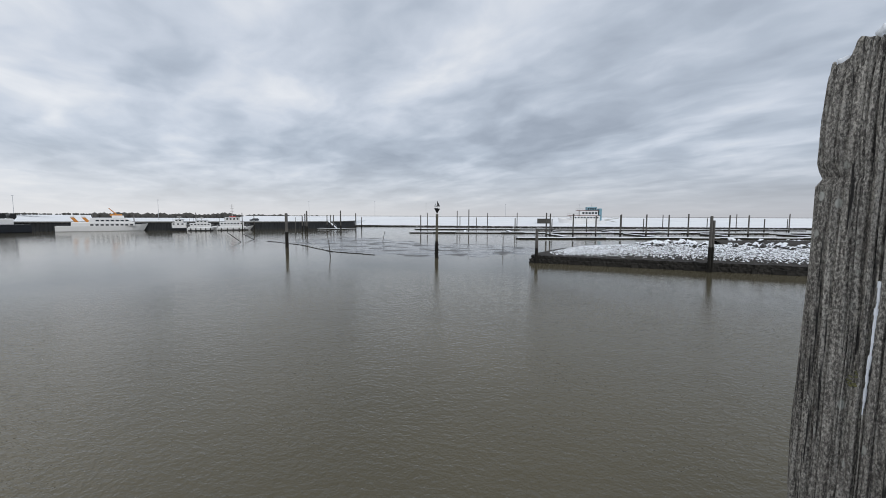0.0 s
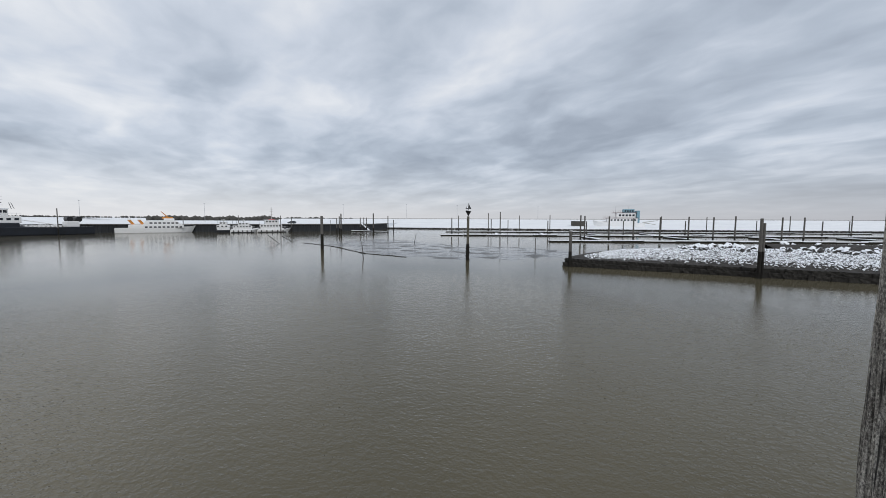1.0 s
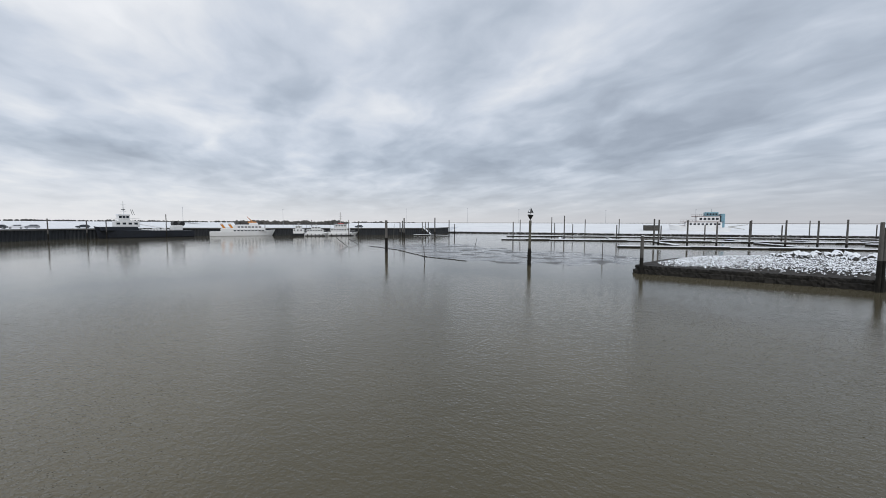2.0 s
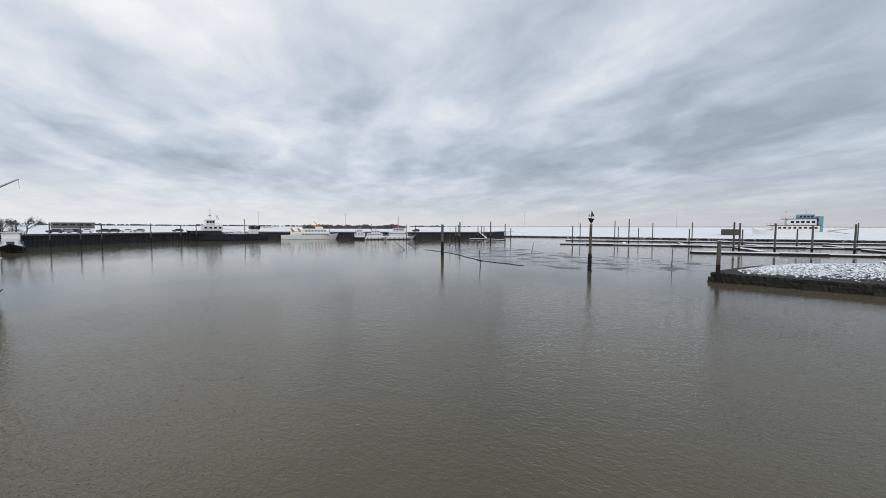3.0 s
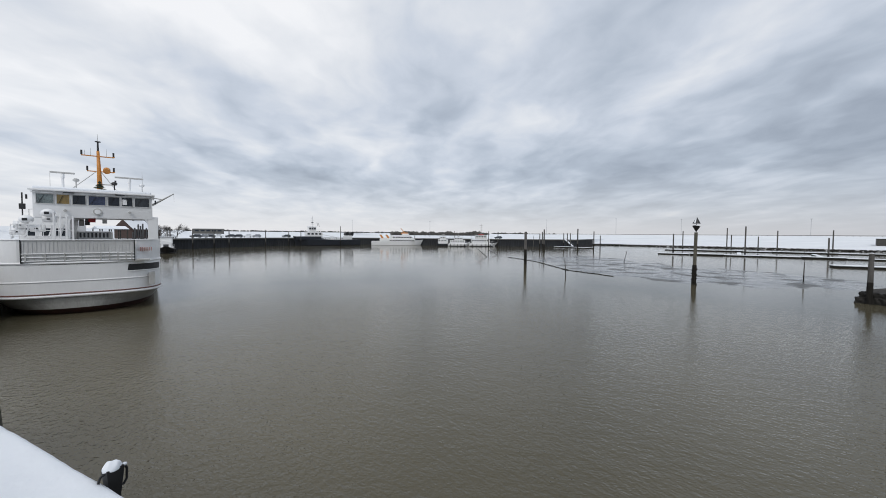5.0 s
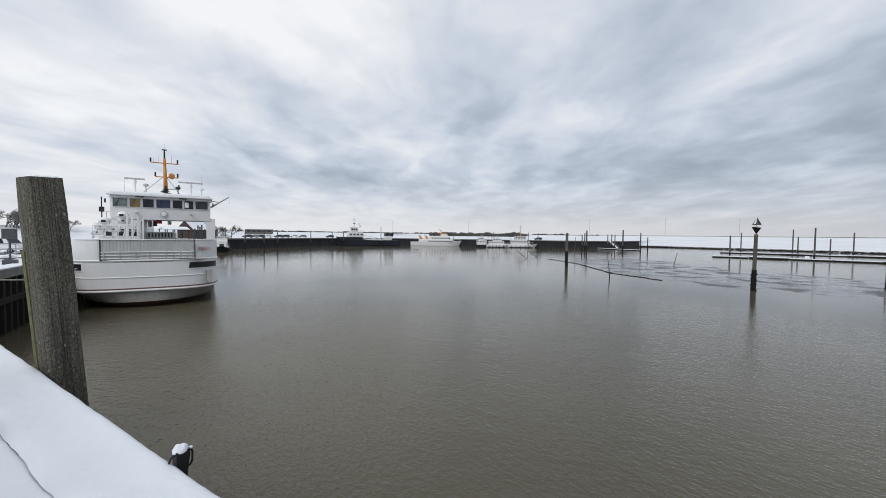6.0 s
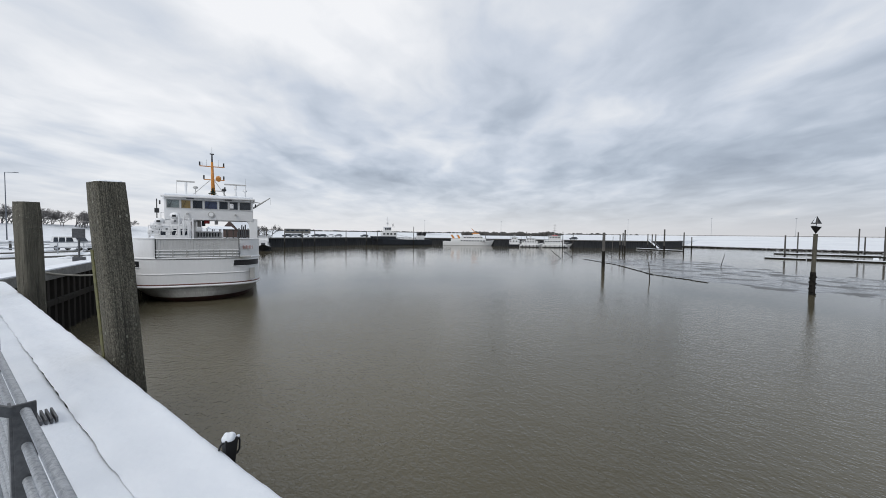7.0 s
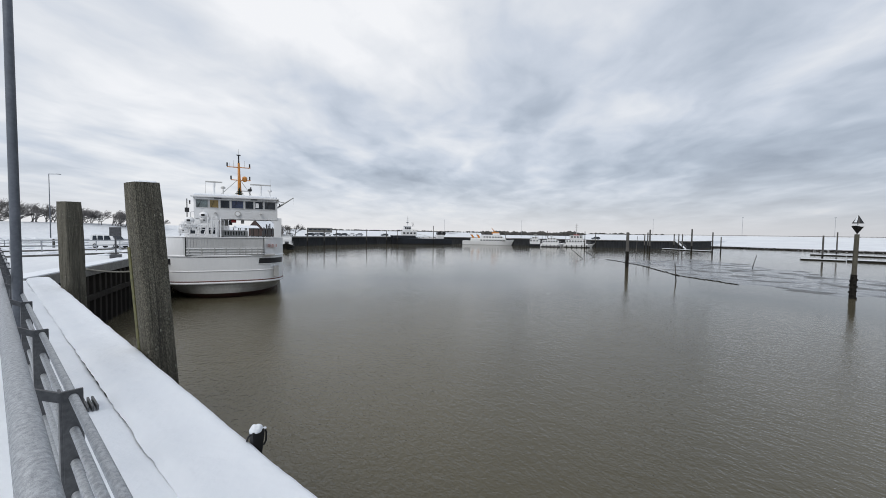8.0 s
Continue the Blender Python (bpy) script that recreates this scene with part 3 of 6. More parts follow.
def old_pile(name, m, w, d, h, mat, label, seed, top_wear=0.03, lean_tex=0.0, chamfer=0.03, rings=46):
    """A squared, split and weathered timber pile from the harbour bed."""
    rnd = random.Random(seed)
    rows = []
    seg = 400 if lean_tex == 1.0 else 144
    for k in range(rings + 1):
        z = h * k / rings
        row = []
        for i in range(seg):
            a = 2 * math.pi * i / seg
            c, s = math.cos(a), math.sin(a)
            p = 7.0
            r = 1.0 / ((abs(c) ** p + abs(s) ** p) ** (1 / p))
            x, y = c * r * w / 2, s * r * d / 2
            ridge = abs(wob(c * (2.0 + 5.0 * lean_tex) + seed, s * (2.0 + 5.0 * lean_tex), z * 0.06, 2.6)) + 0.5 * abs(wob(z * 0.9, a, seed, 1.0)) * lean_tex * 0.25
            g = 1.0 - (0.05 + 0.05 * lean_tex) * max(0.0, 0.09 - ridge) / 0.09 + lean_tex * 0.05 * wob(c * 0.9, s * 0.9, z * 2.4 + seed) + lean_tex * 0.02 * wob(c * 26, s * 26, z * 2 + seed) + lean_tex * (0.10 * wob(c * 2.4, s * 2.4, z * 0.35 + seed, 1.6) + 0.05 * wob(c * 9, s * 9, z * 0.5 + seed, 1.4)) - 0.05 * max(0.0, wob(c * 6 + seed, s * 6, z * 0.22, 2.0)) 
            if lean_tex == 1.0:
                turn_ = abs((math.degrees(a) - 140 + 180) % 360 - 180)
                g -= 0.13 * max(0.0, 1 - turn_ / 40) * max(0.0, 1 - abs(z - 7.47) / 0.035)
                g -= 0.03 * max(0.0, 1 - turn_ / 60) * max(0.0, (z - 7.82) / 0.2)
                fibre = abs(wob(c * 17 + seed, s * 17, z * 0.35 + 0.5 * wob(c * 3, s * 3, z * 1.5)))
                g += 0.020 * min(0.35, fibre) - 0.016 * max(0.0, 0.5 - 9 * abs(wob(c * 5, s * 5, z * 0.16 + 3.0))) + 0.008 * wob(c * 30, s * 30, z * 9) - 0.02 * max(0.0, 0.25 - 10 * abs(wob(c * 1.2, s * 1.2, z * 3.1 + 9.0)))
            fade = max(0.0, (z - h + 0.35) / 0.35)
            wear = top_wear * (1.0 + 1.4 * wob(c * 3, s * 3, seed, 2.0) + 0.7 * wob(c * 9, s * 9, seed, 2.0))
            if lean_tex == 1.0:
                deg_ = math.degrees(a)
                step_ = min(1.0, max(0.0, (152 - deg_) / 4)) if deg_ > 60 else 0.0
                strand = int(deg_ / 2.7)
                wear = 0.008 + 0.055 * step_ + 0.15 * abs(wob(strand * 1.37, seed, 0.0, 1.0)) * (1 + 0.3 * step_) + 0.04 * abs(wob(strand * 3.3, 7.0, 0.0, 1.0))
            zz = z
            if k == rings:
                zz = z - (wear if top_wear > 0.05 else 0.004 * wob(c * 2, s * 2, seed))
            elif k > rings - 9 and top_wear > 0.05:
                zz = min(z, h - wear - 0.004 * (rings - k))
            row.append((x * g * (1 - 0.06 * fade), y * g * (1 - 0.06 * fade), zz))
        rows.append(row)
    bm = B()
    loft(bm, rows, True, True)
    bmesh.ops.recalc_face_normals(bm, faces=bm.faces)
    t = thing(name, m, label, "timber pile", "quay piles")
    part("trunk", bm, mat, t)
    if lean_tex == 1.0:
        # broken head: snow only in the hollows between the splinters
        bm = B()
        for x, y, z, r, sq in ((-0.185, 0.150, h - 0.085, 0.024, 0.8), (-0.200, 0.115, h - 0.10, 0.022, 0.9), (-0.10, 0.13, h - 0.055, 0.045, 0.45), (-0.212, 0.04, h - 0.020, 0.026, 0.8), (-0.205, 0.0, h - 0.02, 0.034, 0.6), (-0.10, 0.0, h - 0.025, 0.08, 0.35), (0.05, 0.02, h - 0.025, 0.11, 0.3), (-0.214, 0.010, h - 0.065, 0.016, 1.2)):
            ball(bm, (x, y, z), r, 3, (1, 1.1, sq))
        for v in bm.verts:
            v.co += Vector((0, 1, 1)) * 0.016 * wob(v.co.x, v.co.y, v.co.z, 40.0)
        part("snow_cap", bm, SNOW, t, "snow caught in the broken head", True)
        return t, rows
    bm = B()
    top = []
    zt = max(p[2] for p in rows[-1])
    for q in range(7):
        f, up_ = ((1.0, -0.03), (1.0, 0.0), (0.95, 0.018), (0.82, 0.026), (0.5, 0.03), (0.2, 0.03), (0.02, 0.03))[q]
        ring = []
        for i in range(48):
            a = 2 * math.pi * i / 48
            c, s = math.cos(a), math.sin(a)
            r = (0.80 + (0.12 if top_wear > 0.05 else 0.04) * wob(c * 2, s * 2, seed, 1.7)) / ((abs(c) ** 7 + abs(s) ** 7) ** (1 / 7)) * f
            ring.append((c * r * w / 2, s * r * d / 2, zt - top_wear * 0.9 + up_ + 0.008 * wob(c * f, s * f, seed, 4.0)))
        top.append(ring)
    loft(bm, top, True, True)
    bmesh.ops.recalc_face_normals(bm, faces=bm.faces)
    part("snow_cap", bm, SNOW, t, "thin snow cap", True)
    return t, rows


# leaning piles in front of the quay
p1, _ = old_pile("timber_pile", pose(-5.93, 0.025, -1.0, 3.6, 0.0, 15), 0.345, 0.31, 7.985, TIMBER, "thick squared weathered timber pile, leaning, with a snow cap", 3, 0.01, 0.12, rings=150)
bm = B()
box(bm, -0.162, -0.085, -0.163, -0.150, 3.0, 7.2, bevel=0.004)
part("algae_streak", bm, ALGAE, p1, "yellow-green algae down one face")
old_pile("timber_pile", pose(-13.2, -1.47, -1.0, 1.2, 0.0, 30), 0.40, 0.37, 8.05, TIMBER, "squared weathered timber pile with split head beside the quay", 8, 0.03, 0.45, rings=120)
p3, _ = old_pile("timber_pile", pose(1.715, 1.385, -1.0, 0.0, 0.5, 20), 0.47, 0.45, 7.985, PALE_TIMBER, "old grey cracked timber pile with a broken, snowy head", 21, 0.11, 1.0, rings=260)


rnd = random.Random(14)
bm = B()
for k in range(20):
    ya, yb = (-0.004 + 0.0025 * wob(q, 0.3, 0, 0.9) - 0.0005 * q for q in (k, k + 1))
    rod(bm, (-0.232, ya, 6.58 + 0.025 * k), (-0.232, yb, 6.605 + 0.025 * k), 0.001 + 0.010 * abs(wob(k, 1.0, 0, 0.83)) + 0.00012 * k, seg=6)
part("crack_snow", bm, SNOW, p3, "snow packed in a vertical crack")
bm = B()
for k in range(14):
    ball(bm, (-0.236, 0.03 + rnd.uniform(-0.012, 0.012), 6.70 + rnd.uniform(-0.035, 0.035)), rnd.uniform(0.003, 0.007), 1, (0.5, 1, 1))
part("lichen_patch", bm, ALGAE, p3, "yellow-green lichen patch")


def ladder_top():
    t = thing("quay_ladder", QX @ Matrix.Translation((-2.78, 0.085, 2.92)), "black steel quay ladder head with loop handles, capped with snow", "ladder")
    bm = B()
    loft(bm, [[(x * f, y * f, z) for x, y in ((-0.03, -0.036), (0.03, -0.036), (0.03, 0.036), (-0.03, 0.036))] for z, f in ((-3.5, 0.8), (1.86, 0.8), (2.0, 1.15), (2.03, 1.15))], True, True)
    bmesh.ops.recalc_face_normals(bm, faces=bm.faces)
    part("stile", bm, BLACK, t)
    for s, drop in ((1, 0.0), (-1, 0.012)):
        loop = [(0.038, 2.015), (0.058, 2.012), (0.070, 1.985), (0.068, 1.92), (0.052, 1.895), (0.034, 1.90)]
        bm = B()
        for (ya, za), (yb, zb) in zip(loop, loop[1:]):
            rod(bm, (0, s * ya, za - drop), (0, s * yb, zb - drop), 0.0065, seg=8)
            ball(bm, (0, s * yb, zb - drop), 0.0066, 1)
        part("handle", bm, BLACK, t)
    bm = B()
    ball(bm, (0, -0.004, 2.028), 0.044, 4, (0.95, 1.06, 0.9))
    for v in bm.verts:
        v.co.z = max(v.co.z, 2.018 - 0.016 * (v.co.y > 0.02)) + 0.010 * wob(v.co.x, v.co.y, v.co.z, 38.0)
    ball(bm, (0, 0.056, 2.016), 0.014, 2, (1, 1.2, 0.7))
    part("snow_cap", bm, SNOW, t, "rounded snow cap", True)
    for k in range(8):
        bm = B()
        rod(bm, (-0.03, 0, -0.2 - 0.3 * k + 1.9), (-0.4, 0, -0.2 - 0.3 * k + 1.9), 0.014, seg=6)
        part("rung", bm, BLACK, t)


ladder_top()


def grating():
    t = thing("drain_grating", Matrix.Translation((-4.2, -0.93, 4.887)) @ Matrix.Rotation(math.atan(0.170), 4, "Z"), "small dark steel drain grating half under snow", "drain")
    for i in range(5):
        bm = B()
        box(bm, -0.15, 0.12, -0.06 + 0.03 * i, -0.045 + 0.03 * i, -0.02, 0.022, bevel=0.003)
        part("bar", bm, DARK_STEEL, t)


grating()


# ---- the ferry ----
FERRY = Matrix(((SIDE.x, AFT.x, 0, -38.3), (SIDE.y, AFT.y, 0, 6.6), (0, 0, 1, 0), (0, 0, 0, 1)))


def hull_ring(z, W, L, y0, p, stern=62.0, n=28):
    right = []
    for i in range(n + 1):
        f = (i / n) ** 1.6
        x = W * (1 - (1 - f) ** p) ** (1 / p) if f < 1 else W
        right.append((x, y0 + L * f, z))
    left = [(-x, y, z) for x, y, z in right[1:]]
    ring = left[::-1] + right + [(W, stern - 4, z), (W * 0.8, stern, z), (-W * 0.8, stern, z), (-W, stern - 4, z)]
    return [(x * 1.062 - 0.3, y, z) for x, y, z in ring]


# the pale tone puts daylight seen through the pane into the glass colour
PALE_GLASS = material("window_glass_with_painted_daylight", (0.24, 0.29, 0.29), (0.05, 0.06, 0.065), 1.3, 0.12, spec=0.4, contrast=0.3)
BLUE_GLASS = material("blue_window_glass", (0.06, 0.08, 0.15), (0.015, 0.02, 0.035), 1.6, 0.12, spec=0.4, contrast=0.3)
GREY_GLASS = material("grey_window_glass", (0.055, 0.065, 0.075), (0.02, 0.023, 0.03), 1.2, 0.12, spec=0.4, contrast=0.3)
FADED_RED = material("faded_red_paint", (0.48, 0.27, 0.24), (0.40, 0.22, 0.20), 2.0, 0.5)
RAMP_PAINT = material("chalky_grey_white_paint", (0.62, 0.62, 0.62), (0.46, 0.46, 0.45), 1.0, 0.55, stretch=(1, 1, 0.25), contrast=0.4)


def ferry():
    t = thing("ferry", FERRY, "white car ferry with orange mast, moored bow first at the quay", "ferry")
    up = lambda z: hull_ring(z, 4.85, 4.2, 0.55 - 0.04 * (z - 1.5), 3.2)
    bm = B()
    loft(bm, [up(1.5), up(1.9), up(4.0)])
    bmesh.ops.recalc_face_normals(bm, faces=bm.faces)
    hull = part("hull", bm, WHITE, t, "white upper hull")
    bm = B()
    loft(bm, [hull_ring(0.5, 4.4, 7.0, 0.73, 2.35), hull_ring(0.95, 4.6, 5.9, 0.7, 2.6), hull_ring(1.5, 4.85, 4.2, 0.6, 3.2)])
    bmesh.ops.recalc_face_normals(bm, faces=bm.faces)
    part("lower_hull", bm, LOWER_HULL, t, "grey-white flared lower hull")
    bm = B()
    loft(bm, [hull_ring(-1.0, 3.6, 9.5, 2.6, 2.0), hull_ring(0.5, 4.4, 7.0, 0.73, 2.35)])
    bmesh.ops.recalc_face_normals(bm, faces=bm.faces)
    part("boot_top", bm, BOOT, t, "dark red-brown boot top at the waterline")
    for z, r, mat, nm in ((1.5, 0.10, WHITE, "rubbing_strake"), (1.66, 0.05, RUST, "red_strake"), (3.98, 0.08, WHITE, "deck_edge"), (2.6, 0.05, WHITE, "knuckle")):
        bm = B()
        ring = up(z)
        pts = ring[4:53] if nm != "knuckle" else ring[14:40]
        for a, b in zip(pts, pts[1:]):
            rod(bm, a, b, r, seg=8)
        part(nm, bm, mat, hull)
    bm = B()
    prism(bm, [(x * 0.995, y) for x, y, z in up(3.9)], 3.85, 3.95)
    part("car_deck", bm, CONCRETE, t)
    # bulwarks
    for s in (-1, 1):
        bm = B()
        ring = [q for q in up(4.0) if q[0] * s > 3.12 and q[1] < 50]
        ring.sort(key=lambda q: q[1])
        ring = [(3.12 * s, ring[0][1], 4.0)] + ring
        hi = [5.68 if q[1] < 8 else 5.2 for q in ring]
        loft(bm, [[(q[0], q[1], 3.97) for q in ring], [(q[0], q[1], h) for q, h in zip(ring, hi)], [(q[0] - 0.12 * s, q[1] + 0.05, h) for q, h in zip(ring, hi)], [(q[0] - 0.12 * s, q[1] + 0.05, 3.97) for q in ring]], closed=False)
        bmesh.ops.recalc_face_normals(bm, faces=bm.faces)
        bw = part("bulwark", bm, WHITE, t)
        bm = B()
        for a, b in zip(ring[:9], ring[1:10]):
            rod(bm, (a[0], a[1] - 0.02, 5.70), (b[0], b[1] - 0.02, 5.70), 0.05, seg=6)
        part("cap_rail", bm, WHITE, bw)
        # mooring recess: a black sheet on the hull stands for the shade in its throat
        bm = B()
        lo, hi_ = (2.7, 4.72) if s > 0 else (4.35, 5.4)
        pts = [q for q in up(3.45) if lo < q[0] * s < hi_ and q[1] < 6]
        pts.sort(key=lambda q: q[1])
        ring2 = [((lo - 0.05) * s, pts[0][1] - 0.02, 0)] + [(q[0] + 0.025 * s, q[1] - 0.02, 0) for q in pts]
        loft(bm, [[(q[0], q[1], 3.2) for q in ring2], [(q[0], q[1], 3.72) for q in ring2]], closed=False)
        part("mooring_recess_shade", bm, BLACK, hull, "black sheet painted as the shade inside the mooring opening")
        for z in (3.17, 3.75):
            bm = B()
            for a, b in zip(ring2, ring2[1:]):
                rod(bm, (a[0], a[1], z), (b[0], b[1], z), 0.035, seg=6)
            part("recess_frame", bm, WHITE, hull)
        bm = B()
        for i in range(7 if s > 0 else 0):
            box(bm, s * (3.5 + 0.12 * i) - 0.026, s * (3.5 + 0.12 * i) + 0.026, 0.80 + 0.05 * i, 1.0 + 0.05 * i, 4.78, 5.08)
        if s > 0:
            part("name_bar", bm, FADED_RED, bw, "faded red lettering bars")
    # bow ramp with stiffeners
    bm = B()
    box(bm, -3.1, 3.1, 0.5, 0.62, 4.05, 5.72, bevel=0.03)
    ramp = part("bow_ramp", bm, RAMP_PAINT, t, "ribbed white bow ramp, closed")
    for i in range(29):
        bm = B()
        box(bm, -3.0 + i * 0.2143 - 0.02, -3.0 + i * 0.2143 + 0.02, 0.47, 0.5, 4.75, 5.66)
        part("stiffener", bm, RAMP_PAINT, ramp)
    for z in (4.16, 4.42, 4.68, 5.69):
        bm = B()
        rod(bm, (-3.1, 0.44, z), (3.1, 0.44, z), 0.035, seg=8)
        part("ramp_rail", bm, WHITE, ramp)
    for x in (-2.9, -1.9, -0.9, 0.0, 1.1, 1.6, 2.1, 2.6, 2.95):
        bm = B()
        box(bm, x - 0.04, x + 0.04, 0.40, 0.5, 4.1, 4.7)
        part("ramp_lug", bm, GREY_HULL, ramp)
    for x in (-3.13, 3.13):
        bm = B()
        box(bm, x - 0.035, x + 0.035, 0.46, 0.6, 4.0, 5.7)
        part("ramp_gap", bm, BLACK, ramp, "dark joint beside the ramp")
    for i in range(14):
        bm = B()
        x = -2.9 + 0.42 * i
        box(bm, x - 0.012, x + 0.012, 0.43, 0.46, 4.1, 4.7)
        part("lattice_bar", bm, GREY_HULL, ramp)
    bm = B()
    box(bm, 3.2, 4.1, 0.1, 1.0, 4.02, 4.14, bevel=0.02)
    part("bow_platform", bm, GREY_HULL, t, "small grey platform beside the ramp")
    bm = B()
    box(bm, 4.0, 4.42, 0.98, 1.6, 1.95, 2.95, bevel=0.02)
    part("hull_door", bm, GREY_HULL, hull)
    # side house on the port side and the bridge across the deck
    bm = B()
    box(bm, -5.0, -1.75, 10.6, 22, 3.95, 7.6, bevel=0.06)
    house = part("deck_house", bm, WHITE, t)
    for x in (-4.3, -3.3, -2.4):
        bm = B()
        box(bm, x - 0.3, x + 0.3, 10.57, 10.62, 5.9, 6.6, bevel=0.02)
        part("house_window", bm, GLASS, house)
    bm = B()
    box(bm, 4.0, 4.85, 10.6, 40, 3.95, 7.9, bevel=0.06)
    part("side_casing", bm, WHITE, t)
    bm = B()
    box(bm, -5.0, -4.2, 22, 40, 3.95, 7.9, bevel=0.06)
    part("side_casing", bm, WHITE, t)
    # bridge: front leaning slightly out, arched underside
    bm = B()
    prof = [(10.55, 7.62), (10.35, 8.85), (10.30, 10.0), (15.8, 10.0), (15.8, 7.62)]
    loft(bm, [[(x, y, z) for y, z in prof] for x in (-4.1, 4.4)], True, True)
    bmesh.ops.recalc_face_normals(bm, faces=bm.faces)
    br = part("bridge", bm, WHITE, t, "white wheelhouse with seven front windows")
    for s, cx in ((1, 3.95), (-1, -1.8)):
        bm = B()
        for k in range(8):
            a0 = math.pi / 2 * k / 8
            a1 = math.pi / 2 * (k + 1) / 8
            c = Vector((cx - 0.5 * s, 0, 7.1))
            p0 = (c.x + s * 0.5 * math.cos(a0), c.z + 0.55 * math.sin(a0))
            p1_ = (c.x + s * 0.5 * math.cos(a1), c.z + 0.55 * math.sin(a1))
            loft(bm, [[(p0[0], 10.6, p0[1]), (p1_[0], 10.6, p1_[1]), (cx + 0.05 * s, 10.6, 7.7)], [(p0[0], 15, p0[1]), (p1_[0], 15, p1_[1]), (cx + 0.05 * s, 15, 7.7)]], True, True)
        part("portal_arch", bm, WHITE, t)
    bm = B()
    box(bm, -4.35, 4.6, 9.9, 16.1, 10.0, 10.18, bevel=0.05)
    roof = part("roof", bm, WHITE, br)
    bm = B()
    box(bm, -4.1, 4.35, 10.2, 15.8, 10.18, 10.42, bevel=0.11)
    part("roof_snow", bm, SNOW, roof, "snow on the wheelhouse roof", True)
    edges = [(-3.85, -2.75, PALE_GLASS), (-2.55, -1.72, AMBER), (-1.5, -0.62, GLASS), (-0.4, 0.78, BLUE_GLASS), (1.0, 1.82, GLASS), (2.02, 2.82, GLASS), (3.02, 4.15, GREY_GLASS)]
    for x0, x1, g in edges:
        bm = B()
        m = Matrix.Translation((0, 10.315, 9.3)) @ Matrix.Rotation(radians(2.5), 4, "X")
        box(bm, x0, x1, -0.012, 0.03, -0.42, 0.42, m, 0.02)
        w = part("window", bm, g, br)
        bm = B()
        for bx in ((x0 - 0.06, x0, -0.48, 0.48), (x1, x1 + 0.06, -0.48, 0.48), (x0, x1, -0.48, -0.42), (x0, x1, 0.42, 0.48)):
            box(bm, bx[0], bx[1], -0.05, 0.03, bx[2], bx[3], m)
        part("window_frame", bm, RAMP_PAINT, w)
        bm = B()
        rod(bm, m @ Vector((x0 + 0.12, -0.05, -0.40)), m @ Vector((x0 + 0.12 + 0.35 * (x1 - x0), -0.05, 0.34)), 0.018, seg=5)
        part("wiper", bm, BLACK, w)
    # a white chart curtain behind one pane, a drip edge and its shaded gap above all of them
    bm = B()
    box(bm, 2.06, 2.4, 10.25, 10.29, 9.0, 9.55, bevel=0.02)
    part("curtain", bm, WHITE, br, "white curtain in one window")
    bm = B()
    box(bm, -4.2, 4.5, 10.12, 10.34, 9.80, 9.86, bevel=0.015)
    part("drip_edge", bm, WHITE, br)
    for x in (-1.75, 1.9):
        bm = B()
        box(bm, x - 0.35, x + 0.35, 10.0, 10.12, 9.86, 9.98, bevel=0.03)
        part("wiper_box", bm, DARK_STEEL, br)
    bm = B()
    bmesh.ops.create_cone(bm, cap_ends=True, segments=20, radius1=0.33, radius2=0.33, depth=0.05, matrix=Matrix.Translation((0.2, 10.4, 8.25)) @ Matrix.Rotation(math.pi / 2, 4, "X"))
    em = part("emblem", bm, GREY_HULL, br, "round plain emblem")
    bm = B()
    bmesh.ops.create_cone(bm, cap_ends=True, segments=20, radius1=0.22, radius2=0.22, depth=0.05, matrix=Matrix.Translation((0.2, 10.36, 8.25)) @ Matrix.Rotation(math.pi / 2, 4, "X"))
    part("emblem_disc", bm, WHITE, em)
    for x in (-2.0, 2.6):
        bm = B()
        rod(bm, (x, 10.45, 8.3), (x, 10.1, 8.25), 0.09, 0.12)
        part("floodlight", bm, GREY_HULL, br)
    for s, x in ((-1, -4.45), (1, 4.65)):
        bm = B()
        box(bm, x - 0.06, x + 0.06, 10.2, 10.4, 9.2, 9.6, bevel=0.02)
        part("side_light", bm, BLACK, br)
    # mast
    bm = B()
    rod(bm, (0.2, 13.5, 10.3), (0.1, 13.6, 14.6), 0.24, 0.12, 12)
    mast = part("mast", bm, ORANGE, t, "orange signal mast", True)
    bm = B()
    rod(bm, (0.1, 13.6, 14.6), (0.1, 13.6, 15.6), 0.09, 0.07)
    box(bm, -0.12, 0.32, 13.5, 13.7, 15.5, 15.6)
    part("mast_head", bm, BLACK, mast)
    for z, x0, x1 in ((14.05, -1.15, 1.3), (12.5, -0.75, 1.3), (11.2, 0.2, 1.4)):
        bm = B()
        rod(bm, (x0, 13.5, z), (x1, 13.5, z), 0.055, seg=8)
        box(bm, x1 - 0.1, x1 + 0.1, 13.4, 13.6, z, z + 0.08)
        part("cross_tree", bm, ORANGE if z > 11.5 else GREY_HULL, mast)
        for x in (x0 + 0.02, x1):
            if x != 0.22:
                bm = B()
                rod(bm, (x, 13.5, z + 0.05), (x, 13.5, z + 0.5), 0.08, seg=8)
                part("mast_lamp", bm, BLACK, mast)
    for x, z, h in ((-0.45, 14.1, 0.75), (0.75, 14.1, 0.8), (-0.9, 14.1, 0.5), (0.1, 15.6, 0.7), (3.6, 10.3, 2.6), (-3.4, 10.3, 1.9)):
        bm = B()
        rod(bm, (x, 13.5, z), (x, 13.5, z + h), 0.022, 0.012, 5)
        part("whip_antenna", bm, GREY_HULL, mast)
    bm = B()
